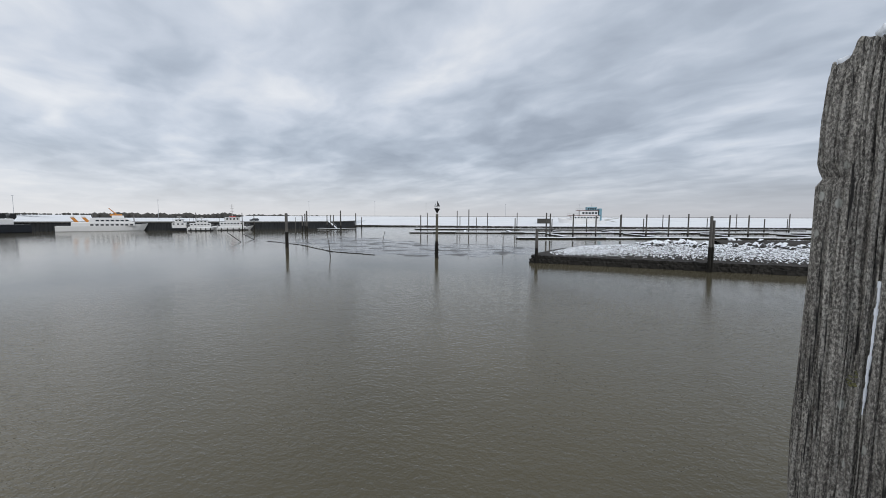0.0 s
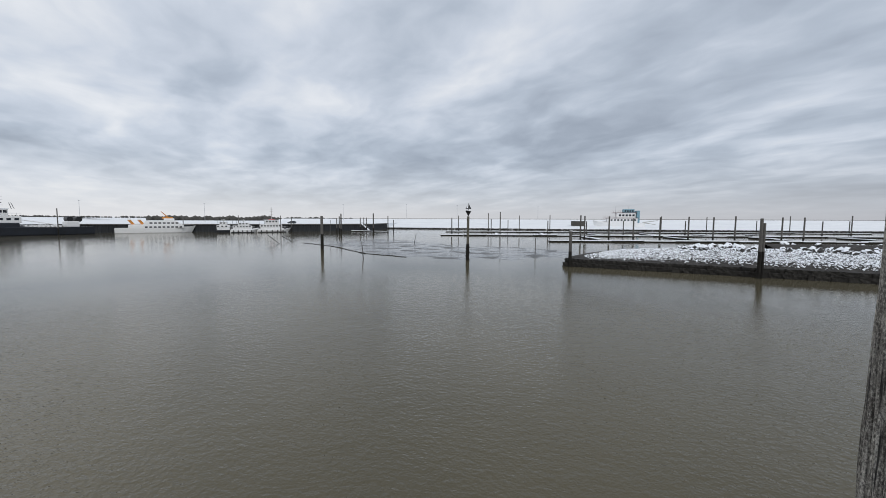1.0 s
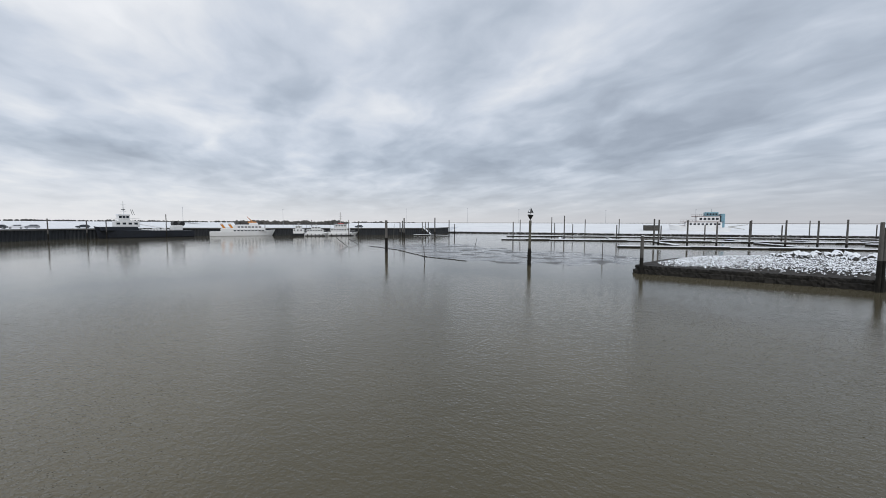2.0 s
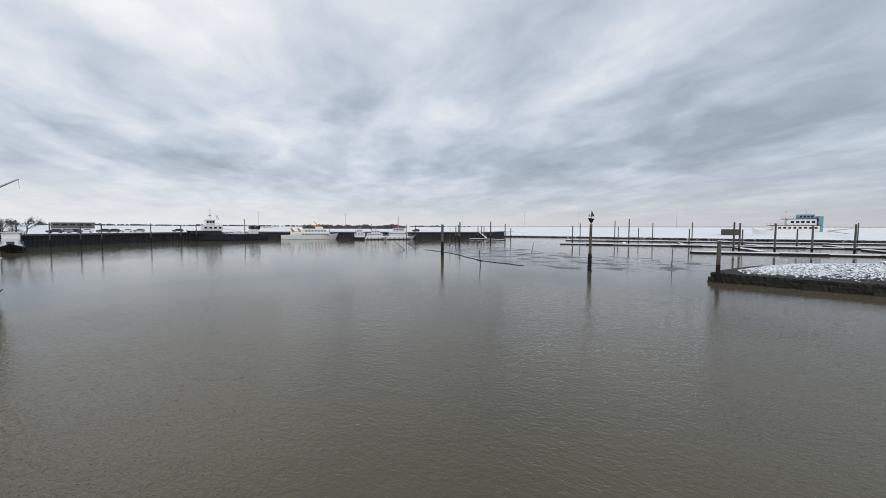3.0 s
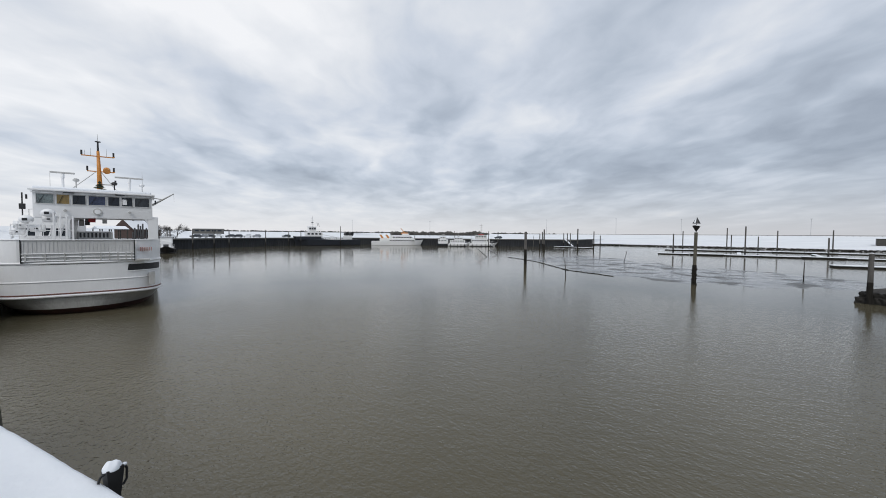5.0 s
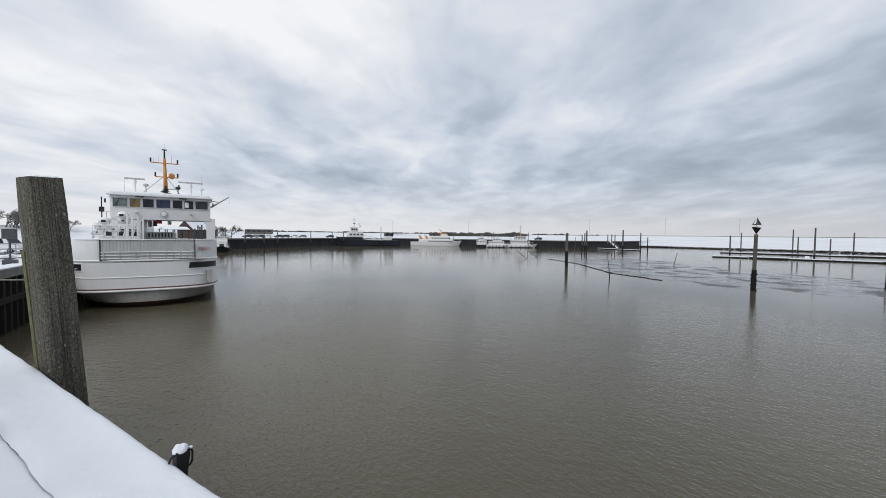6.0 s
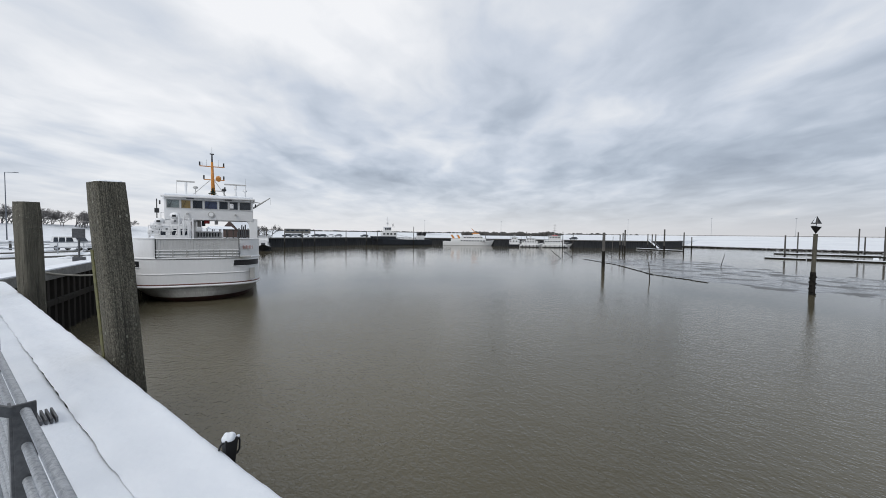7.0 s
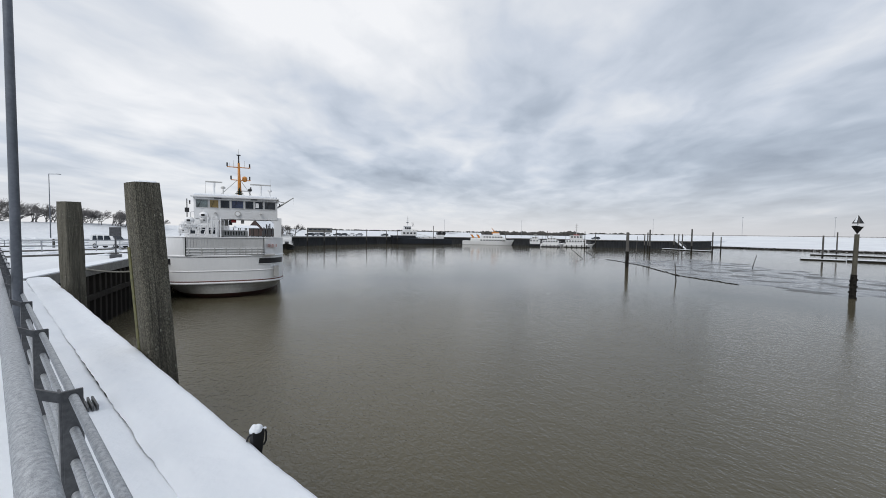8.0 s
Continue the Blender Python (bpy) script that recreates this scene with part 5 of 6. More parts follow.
def gangway():
    t = thing("gangway", pose(-62, 203, 0, 0, 0, -35), "white snow-covered gangway from the quay to the dock", "gangway")
    bm = B()
    loft(bm, [[(0, -0.5, 3.9), (0, 0.5, 3.9), (0, 0.5, 4.1), (0, -0.5, 4.1)], [(6, -0.5, 0.6), (6, 0.5, 0.6), (6, 0.5, 0.8), (6, -0.5, 0.8)]], True, True)
    part("deck", bm, SNOW, t)
    for y in (-0.5, 0.5):
        bm = B()
        rod(bm, (0, y, 5.0), (6, y, 1.7), 0.04, seg=6)
        for k in range(5):
            rod(bm, (1.5 * k, y, 4.1 - 0.83 * k), (1.5 * k, y, 5.0 - 0.83 * k), 0.03, seg=6)
        part("hand_rail", bm, GALV, t)


gangway()


# ---- ships along the far quay ----
def ship_hull(t, L, W, zd, zb, mat, name="hull", label="", blunt=2.2):
    """Hull from the stern at x = 0 to the bow at x = L, with raked, raised bow."""
    def ring(z, f, rake):
        pts = []
        n = 12
        for i in range(n + 1):
            x = L * i / n
            g = max(0.0, (x - L * 0.62) / (L * 0.38))
            w = W / 2 * f * (1 - g ** blunt) + 0.05
            pts.append((x + rake * g, w, z + (zb - zd) * (g ** 2) * (z / zd if zd else 0)))
        return pts + [(x, -y, z) for x, y, z in pts[::-1]]

    bm = B()
    loft(bm, [ring(-0.8, 0.8, -1.6), ring(0.3, 0.94, -0.6), ring(zd, 1.0, 0.8)], True, True)
    bmesh.ops.recalc_face_normals(bm, faces=bm.faces)
    return part(name, bm, mat, t, label)


def window_row(parent, n, x0, dx, w, z0, z1, y):
    for i in range(n):
        for s in (-1, 1):
            bm = B()
            box(bm, x0 + dx * i, x0 + dx * i + w, s * y - 0.03, s * y + 0.03, z0, z1, bevel=0.02)
            part("window", bm, GLASS, parent)


def workboat():
    a, b = (-156, 140), (-168.5, 109.5)
    L = length(a, b)
    t = thing("workboat", from_to(a, b) @ Matrix.Diagonal((1, 1, 1.14, 1)), "black-hulled harbour workboat with a white wheelhouse forward", "ship")
    h = ship_hull(t, L, 7.0, 2.6, 4.3, NAVY, blunt=3.2)
    bm = B()
    box(bm, L * 0.62, L * 0.98, -3.0, 3.0, 2.6, 4.1, bevel=0.3)
    part("forecastle", bm, NAVY, t)
    bm = B()
    box(bm, L * 0.60, L * 0.84, -2.4, 2.4, 4.0, 6.2, bevel=0.15)
    hs = part("deck_house", bm, WHITE, t)
    window_row(hs, 4, L * 0.62, 1.9, 1.1, 4.9, 5.6, 2.4)
    bm = B()
    box(bm, L * 0.69, L * 0.80, -1.9, 1.9, 6.2, 8.4, bevel=0.2)
    wh = part("wheelhouse", bm, WHITE, t)
    window_row(wh, 3, L * 0.70, 1.15, 0.9, 7.2, 8.0, 1.9)
    bm = B()
    box(bm, L * 0.685, L * 0.805, -2.0, 2.0, 8.3, 8.55, bevel=0.08)
    part("wheelhouse_roof", bm, SNOW, wh, "snow on the wheelhouse roof")
    for s in (-1, 1):
        bm = B()
        rod(bm, (L * 0.60, s * 2.35, 7.1), (L * 0.84, s * 2.35, 7.1), 0.05, seg=5)
        for k in range(8):
            rod(bm, (L * (0.60 + 0.034 * k), s * 2.35, 6.1), (L * (0.60 + 0.034 * k), s * 2.35, 7.1), 0.04, seg=5)
        part("rail", bm, WHITE, hs)
        bm = B()
        rod(bm, (L * 0.64, s * 1.4, 8.4), (L * 0.66, s * 1.0, 10.4), 0.08, seg=6)
        part("antenna", bm, DARK_STEEL, wh)
    bm = B()
    box(bm, L * 0.73, L * 0.75, -1.5, 1.5, 10.2, 10.45, bevel=0.04)
    part("radar", bm, DARK_STEEL, wh)
    bm = B()
    rod(bm, (L * 0.74, 0, 8.4), (L * 0.74, 0, 13.2), 0.22, 0.12)
    for z in (9.6, 11.2, 12.2):
        rod(bm, (L * 0.74, -1.1, z), (L * 0.74, 1.1, z), 0.05, seg=6)
        rod(bm, (L * 0.74 - 1.0, 0, z), (L * 0.74 + 1.0, 0, z), 0.05, seg=6)
    part("mast", bm, WHITE, t)
    bm = B()
    box(bm, L * 0.12, L * 0.24, -2.0, 2.0, 2.6, 4.6, bevel=0.3)
    part("winch_house", bm, WHITE, t)
    for x, z in ((L * 0.12, 5.3), (L * 0.2, 5.3)):
        bm = B()
        rod(bm, (x, -1.6, z), (x, 1.6, z), 0.95, 0.95, 16)
        part("winch_drum", bm, BLACK, t)
    bm = B()
    for i in range(9):
        f = 0.28 + 0.035 * i
        box(bm, L * f, L * f + 0.6, -2.2, 2.2, 2.6, 3.1 + 0.7 * abs(wob(i, 0.3, 0, 1.7)), bevel=0.1)
    rod(bm, (L * 0.3, 0, 3.4), (L * 0.58, 0, 5.0), 0.2, 0.12)
    part("deck_gear", bm, WHITE, t)
    bm = B()
    box(bm, L * 0.5, L * 0.96, -3.55, -3.45, 0.25, 0.45)
    part("waterline_stripe", bm, RUST, t)


workboat()


def passenger_ferry():
    a, b = (-153, 147.5), (-132, 166)
    L = length(a, b)
    t = thing("passenger_ship", from_to(a, b) @ Matrix.Diagonal((1, 1, 0.86, 1)), "white passenger ship with yellow funnels at the far quay", "ship")
    ship_hull(t, L, 7.5, 2.6, 3.7, WHITE, blunt=2.6)
    bm = B()
    box(bm, L * 0.16, L * 0.86, -3.6, 3.6, 2.4, 4.4, bevel=0.35)
    d1 = part("lower_deck", bm, WHITE, t)
    bm = B()
    loft(bm, [[(L * 0.34, y, 4.4) for y in (-3.4, 3.4)] + [(L * 0.84, y, 4.4) for y in (3.4, -3.4)], [(L * 0.37, y, 6.4) for y in (-3.2, 3.2)] + [(L * 0.76, y, 6.4) for y in (3.2, -3.2)]], True, True)
    bmesh.ops.recalc_face_normals(bm, faces=bm.faces)
    d2 = part("upper_deck", bm, WHITE, t)
    window_row(d1, 9, L * 0.36, 1.55, 0.95, 2.75, 3.45, 3.62)
    window_row(d2, 7, L * 0.42, 1.55, 1.0, 4.85, 5.5, 3.38)
    bm = B()
    box(bm, L * 0.60, L * 0.74, -2.2, 2.2, 6.4, 7.6, bevel=0.2)
    part("wheelhouse", bm, WHITE, t)
    bm = B()
    rod(bm, (L * 0.70, 0, 6.6), (L * 0.57, 0, 11.2), 0.35, 0.14, 8)
    box(bm, L * 0.58, L * 0.72, -0.5, 0.5, 7.4, 8.3, bevel=0.1)
    part("crane_mast", bm, ORANGE, t, "yellow-orange raked mast")
    for x in (0.22, 0.34):
        bm = B()
        loft(bm, [[(L * x + dx, dy, 4.3) for dx, dy in ((-0.6, -0.6), (0.6, -0.6), (0.6, 0.6), (-0.6, 0.6))], [(L * x - 1.3 + dx, dy, 6.6) for dx, dy in ((-0.7, -0.6), (0.5, -0.6), (0.5, 0.6), (-0.7, 0.6))]], True, True)
        f = part("funnel", bm, ORANGE, t, "yellow funnel with a dark top")
        bm = B()
        box(bm, L * x - 2.0, L * x - 0.8, -0.62, 0.62, 6.6, 7.5, bevel=0.1)
        part("funnel_top", bm, WHITE, f, "white funnel cap")
    bm = B()
    rod(bm, (L * 0.86, -2, 4.3), (L * 1.0, 0, 4.6), 0.04, seg=6)
    rod(bm, (L * 0.86, 2, 4.3), (L * 1.0, 0, 4.6), 0.04, seg=6)
    part("bow_rail", bm, GREY_HULL, t)


passenger_ferry()


def small_boat(name, a, b, W, hull_mat, house, mast_h, label, stripe=None, top=True):
    L = length(a, b)
    t = thing(name, from_to(a, b), label, "boat", "boats at the far quay")
    ship_hull(t, L, W, 1.3, 2.2, hull_mat)
    bm = B()
    box(bm, 0.5, L * 0.8, -W * 0.42, W * 0.42, 1.25, 1.9, bevel=0.15)
    part("coaming", bm, WHITE, t)
    for x0, x1, z0, z1 in house:
        bm = B()
        box(bm, L * x0, L * x1, -W * 0.36, W * 0.36, z0, z1, bevel=0.18)
        h = part("cabin", bm, WHITE, t)
        n = max(2, int((x1 - x0) * L / 1.3))
        window_row(h, n, L * x0 + 0.3, ((x1 - x0) * L - 0.4) / n, 0.7, z0 + (z1 - z0) * 0.5, z0 + (z1 - z0) * 0.82, W * 0.36 + 0.01)
    bm = B()
    xm = (house[-1][0] + house[-1][1]) / 2 * L
    rod(bm, (xm, 0, house[-1][3]), (xm, 0, mast_h), 0.16, 0.09)
    for f in (0.45, 0.65, 0.85):
        z = house[-1][3] + (mast_h - house[-1][3]) * f
        rod(bm, (xm, -0.8, z), (xm, 0.8, z), 0.07, seg=5)
        rod(bm, (xm - 0.8, 0, z), (xm + 0.8, 0, z), 0.07, seg=5)
    part("mast", bm, GREY_HULL, t)
    bm = B()
    for s in (-1, 1):
        rod(bm, (L * 0.1, s * W * 0.46, 2.5), (L * 0.9, s * W * 0.3, 2.9), 0.03, seg=5)
        for k in range(9):
            f = 0.1 + 0.1 * k
            rod(bm, (L * f, s * W * (0.46 - 0.02 * k), 1.4), (L * f, s * W * (0.46 - 0.02 * k), 2.5 + 0.05 * k), 0.025, seg=5)
    part("rail", bm, GREY_HULL, t)
    bm = B()
    box(bm, L * 0.02, L * 0.86, -W * 0.505, W * 0.505, 0.05, 0.42, bevel=0.03)
    part("boot_stripe", bm, BLACK, t)
    bm = B()
    x0, x1 = house[-1][0] * L - 0.3, house[-1][1] * L + 0.3
    box(bm, x0, x1, -W * 0.4, W * 0.4, house[-1][3] - 0.02, house[-1][3] + 0.12, bevel=0.03)
    part("roof", bm, SNOW, t, "snow on the cabin roof")
    for k in range(5):
        for s in (-1, 1):
            bm = B()
            rod(bm, (L * (0.12 + 0.16 * k), s * W * 0.53, 0.3), (L * (0.12 + 0.16 * k), s * W * 0.53, 1.15), 0.2, seg=8)
            part("fender", bm, RUBBER, t)
    for k in range(3):
        bm = B()
        xa = L * (0.1 + 0.14 * k)
        rod(bm, (xa, 0.3 * k - 0.3, 1.9), (xa, 0.3 * k - 0.3, house[-1][3] + 1.2 + 0.5 * k), 0.05, seg=5)
        part("antenna", bm, DARK_STEEL, t)
    bm = B()
    box(bm, L * 0.02, L * 0.1, -W * 0.3, W * 0.3, 1.5, 2.6, bevel=0.1)
    part("deck_gear", bm, DARK_STEEL, t)
    bm = B()
    box(bm, L * 0.82, L * 0.88, -W * 0.15, W * 0.15, 1.6, 2.7, bevel=0.1)
    part("deck_gear", bm, DARK_STEEL, t)
    if stripe:
        bm = B()
        box(bm, xm - 1.2, xm + 1.2, -W * 0.3, W * 0.3, house[-1][3], house[-1][3] + 0.45, bevel=0.1)
        part("roof_box", bm, stripe, t)
    return t


small_boat("patrol_boat", (-117.5, 161.5), (-111, 165), 4.5, NAVY, [(0.05, 0.75, 1.9, 3.6), (0.2, 0.6, 3.6, 5.0)], 6.4, "small white boat with a dark hull beside the quay")
small_boat("motor_yacht", (-112, 163), (-103, 170), 4.6, WHITE, [(0.1, 0.8, 1.9, 3.3), (0.3, 0.7, 3.3, 4.6)], 6.2, "white motor yacht moored at the far quay")
small_boat("survey_vessel", (-104, 171), (-92, 180), 5.2, WHITE, [(0.1, 0.75, 1.9, 3.8), (0.25, 0.65, 3.8, 6.0)], 12.2, "white survey vessel with a tall mast and red roof box", RED)
small_boat("pilot_boat", (-136, 44.5), (-128, 41.5), 4.2, BLACK, [(0.1, 0.7, 1.4, 3.4), (0.2, 0.55, 3.4, 4.8)], 6.6, "small white pilot boat with a black hull")


def shore_ship():
    a, b = (115, 265), (84, 271)
    L = length(a, b)
    t = thing("wind_farm_ship", from_to(a, b, 1.0) @ Matrix.Diagonal((1, 1, 1.28, 1)), "white offshore supply ship with a turquoise bridge lying at the dike", "ship")
    ship_hull(t, L, 8, 3.0, 4.5, WHITE)
    bm = B()
    box(bm, L * 0.14, L * 0.74, -3.8, 3.8, 3.0, 5.6, bevel=0.3)
    h = part("house", bm, WHITE, t)
    window_row(h, 8, L * 0.17, 2.1, 1.2, 4.2, 5.0, 3.8)
    bm = B()
    box(bm, L * 0.18, L * 0.56, -3.4, 3.4, 5.6, 8.4, bevel=0.3)
    h = part("upper_house", bm, WHITE, t)
    window_row(h, 5, L * 0.20, 2.1, 1.4, 6.6, 7.6, 3.4)
    bm = B()
    box(bm, L * 0.20, L * 0.42, -2.6, 2.6, 8.4, 10.4, bevel=0.3)
    h = part("bridge", bm, BLUE, t, "turquoise bridge")
    window_row(h, 4, L * 0.22, 1.5, 1.0, 9.0, 9.8, 2.6)
    bm = B()
    box(bm, L * 0.10, L * 0.16, -3.6, 3.6, 3.0, 9.6, bevel=0.3)
    part("funnel", bm, BLUE, t, "turquoise stern casing")
    for z0, x0, x1, w in ((5.55, 0.12, 0.8, 3.95), (8.35, 0.16, 0.62, 3.6)):
        bm = B()
        box(bm, L * x0, L * x1, -w, w, z0, z0 + 0.22, bevel=0.05)
        part("deck_edge", bm, RUST, t, "red-brown deck edge")
        bm = B()
        for k in range(14):
            x = L * (x0 + (x1 - x0) * k / 13)
            rod(bm, (x, -w, z0 + 0.2), (x, -w, z0 + 1.2), 0.06, seg=4)
        rod(bm, (L * x0, -w, z0 + 1.2), (L * x1, -w, z0 + 1.2), 0.06, seg=4)
        part("deck_rail", bm, GREY_HULL, t)
    bm = B()
    rod(bm, (L * 0.3, 0, 10.3), (L * 0.3, 0, 12.0), 0.12)
    part("mast", bm, GREY_HULL, t)
    for y, x1, z1 in ((0, -9, 4.4), (2, -7, 2.2)):
        bm = B()
        rod(bm, (0.6, y, 3.3), (x1, y, z1), 0.25, 0.15)
        part("boom", bm, GREY_HULL, t)


shore_ship()


# ---- vehicles ----
def car(m, mat, label, van=False, name="parked_car"):
    t = thing(name, m, label, "car", "parked cars")
    L, W, H = (4.6, 1.8, 1.85) if van else (4.3, 1.75, 1.48)
    low = [(0.05, 0.32), (0, 0.6), (0.05, 0.88), (0.9, 1.0), (L - 0.1, 1.0), (L, 0.8), (L - 0.05, 0.32)]
    cab = ((0.9, 1.55), (4.56, 4.35)) if van else ((1.05, 1.75), (4.15, 3.6))
    bm = B()
    loft(bm, [[(x, y, z) for x, z in low] for y in (-W / 2 * 0.96, W / 2 * 0.96)], True, True)
    loft(bm, [[(cab[0][k], -w, z), (cab[1][k], -w, z), (cab[1][k], w, z), (cab[0][k], w, z)] for k, (w, z) in enumerate(((W / 2 * 0.955, 0.99), (W / 2 * 0.85, H)))], True, True)
    bmesh.ops.recalc_face_normals(bm, faces=bm.faces)
    body = part("body", bm, mat, t)
    for s in (-1, 1):
        for k, (x0, x1) in enumerate(((1.65, 2.5), (2.58, 3.4), (3.46, 4.1)) if van else ((1.75, 2.5), (2.58, 3.5))):
            bm = B()
            loft(bm, [[(x0 - (0.15 if k == 0 else 0), s * W / 2 * 0.955, 1.07), (x1, s * W / 2 * 0.955, 1.07), (x1, s * W / 2 * 0.875, H - 0.14), (x0 + 0.15, s * W / 2 * 0.875, H - 0.14)], [(x0 - (0.15 if k == 0 else 0), s * W / 2 * 0.98, 1.07), (x1, s * W / 2 * 0.98, 1.07), (x1, s * W / 2 * 0.90, H - 0.14), (x0 + 0.15, s * W / 2 * 0.90, H - 0.14)]], True, True)
            part("side_window", bm, GLASS, body)
        for x in (0.85, L - 0.85):
            bm = B()
            rod(bm, (x, s * (W / 2 - 0.22), 0.32), (x, s * (W / 2 + 0.01), 0.32), 0.32, seg=16)
            w = part("wheel", bm, RUBBER, t)
            bm = B()
            rod(bm, (x, s * (W / 2 + 0.005), 0.32), (x, s * (W / 2 + 0.02), 0.32), 0.2, seg=12)
            part("rim", bm, GALV, w)
    bm = B()
    xs = (1.08, 1.68) if not van else (0.93, 1.45)
    loft(bm, [[(xs[0] - 0.02, y, 1.06), (xs[1] - 0.02, y * 0.92, H - 0.1)] for y in (-W / 2 * 0.84, W / 2 * 0.84)], closed=False)
    part("windscreen", bm, GLASS, body)
    bm = B()
    box(bm, 1.8, 3.5 if not van else 4.2, -W / 2 * 0.8, W / 2 * 0.8, H + 0.002, H + 0.07, bevel=0.03)
    part("roof_snow", bm, SNOW, t)
    return t


car(pose(-58.2, 0.0, 4.02, 0, 0, 232) @ Matrix.Diagonal((0.8, 0.86, 0.86, 1)), CAR_WHITE, "white estate van parked in the snow behind the berth", True, "parked_van")
rnd = random.Random(9)
for x, y, mat in ((-163, 46, CAR_SILVER), (-164, 52, CAR_WHITE), (-176, 66, CAR_DARK), (-177, 69, CAR_SILVER), (-178, 72, CAR_DARK), (-179.5, 76, CAR_WHITE), (-181, 82, CAR_DARK), (-182, 86, CAR_DARK), (-183, 91, CAR_WHITE), (-184, 96, CAR_SILVER), (-182, 111, CAR_DARK), (-100, 194, CAR_DARK)):
    car(pose(x, y, 4.02, 0, 0, 60 + rnd.uniform(-12, 12)), mat, "parked car on the snowy far quay")


# ---- left shore: dike with wind-bent trees, lamps, sign, bollards ----
def land_dike():
    bm = B()
    line = [(-150, -160), (-170, -50), (-176, -10), (-195, 30), (-330, 130)]
    rows = []
    for off, z in ((0, 3.95), (12, 6.0), (20, 8.2), (24, 8.3), (34, 6.0), (50, 3.95)):
        rows.append([(x - off, y - off * 0.1, z - (0 if z < 4 else 0.1 * i * (z - 4) / 4.3) + 0.1 * wob(x, off, 0, 0.05)) for i, (x, y) in enumerate(line)])
    loft(bm, rows, closed=False)
    bmesh.ops.recalc_face_normals(bm, faces=bm.faces)
    tagged(part("land_dike", bm, FAR_SNOW), "snow-covered dike behind the harbour", "dike", kind="structure")


land_dike()


def bent_tree(m, seed, h):
    rnd = random.Random(seed)
    t = thing("bare_tree", m, "bare wind-bent tree dusted with snow on the dike", "tree", "dike trees")
    tr, cr = B(), B()

    def grow(p, d, l, r, lev):
        q = p + d * l
        rod(tr if lev < 2 else cr, p, q, r, r * 0.7, 5 if lev < 2 else 3)
        if lev >= 5:
            return
        for _ in range(4 if 1 < lev < 4 else 3):
            nd = (d + Vector((rnd.uniform(-0.7, 0.7) + 0.34, rnd.uniform(-0.8, 0.8), rnd.uniform(-0.30, 0.42)))).normalized()
            grow(q, nd, l * rnd.uniform(0.62, 0.86), r * 0.62, lev + 1)

    for k in range(2):
        grow(Vector((0.5 * k, 0.6 * k, -0.3)), Vector((rnd.uniform(-0.2, 0.5), rnd.uniform(-0.4, 0.4), 1)).normalized(), h * 0.24, h * 0.020, 0)
    part("trunk", tr, BARK, t)
    part("crown", cr, BARK, t, "fine bare twigs")
    return t


trees = [bent_tree(pose(-170, -60, 7.0), s, 8.0) for s in (1, 2, 3)]
rnd = random.Random(5)
k = 0
for i in range(46):
    f = i / 45
    x, y = -199 + rnd.uniform(-3, 3), -62 + 74 * f + rnd.uniform(-4, 4)
    m = pose(x, y, 6.6 + rnd.uniform(-0.6, 0.4), 0, 0, 70 + rnd.uniform(-25, 25)) @ Matrix.Diagonal((rnd.uniform(1.3, 2.1) * (1.0 - 0.5 * f),) * 3 + (1,))
    if i < 3:
        trees[i].matrix_basis = m
    else:
        c = copy_thing(trees[i % 3], m)
        c.matrix_basis = m
street_lamp(pose(-118, -12, 4.0, 0, 0, 100), 14.0, 0.11, "grey street lamp on the snowy harbour road")
street_lamp(pose(-170, 20, 4.0, 0, 0, 60), 9.0, 0.11, "grey street lamp on the far quay")


def info_board():
    t = thing("info_board", pose(-39.4, -0.9, 4.02, 0, 0, 80), "dark square notice board on a steel post at the berth", "board")
    bm = B()
    box(bm, -0.36, 0.36, -0.1, 0.1, 1.75, 2.45, bevel=0.03)
    part("board", bm, DARK_STEEL, t)
    bm = B()
    rod(bm, (0, 0, 0), (0, 0, 1.65), 0.06)
    box(bm, -0.35, 0.35, -0.25, 0.25, -0.02, 0.3, bevel=0.03)
    part("post", bm, DARK_STEEL, t)


info_board()


def rope(a, b, sag, label):
    t = thing("mooring_rope", Matrix.Translation(a), label, "rope", "ropes")
    bm = B()
    a, b = Vector(a), Vector(b)
    n = 14
    pts = [(b - a) * (i / n) + Vector((0, 0, -4 * sag * (i / n) * (1 - i / n))) for i in range(n + 1)]
    for p, q in zip(pts, pts[1:]):
        rod(bm, p, q, 0.05, seg=6)
    part("strand", bm, ROPE, t)


rope((-30.0, -2.6, 4.1), (-39.6, 2.4, 3.5), 0.5, "pale mooring rope from the berth to the ferry")


def bollard(m):
    t = thing("bollard", m, "black mooring bollard on the berth, dusted with snow", "bollard", "bollards")
    bm = B()
    rod(bm, (0, 0, 0), (0, 0, 0.4), 0.16, 0.14, 12)
    rod(bm, (-0.28, 0, 0.34), (0.28, 0, 0.34), 0.09, seg=10)
    part("body", bm, BLACK, t)
    bm = B()
    ball(bm, (0, 0, 0.42), 0.15, 2, (1, 1, 0.4))
    part("snow_cap", bm, SNOW, t)
    return t


b0 = bollard(pose(-26.6, -4.9, 4.0, 0, 0, 30))
for x, y in ((-34.0, -2.9), (-44, 0.2), (-60, 5)):
    copy_thing(b0, pose(x, y, 4.0, 0, 0, 20))


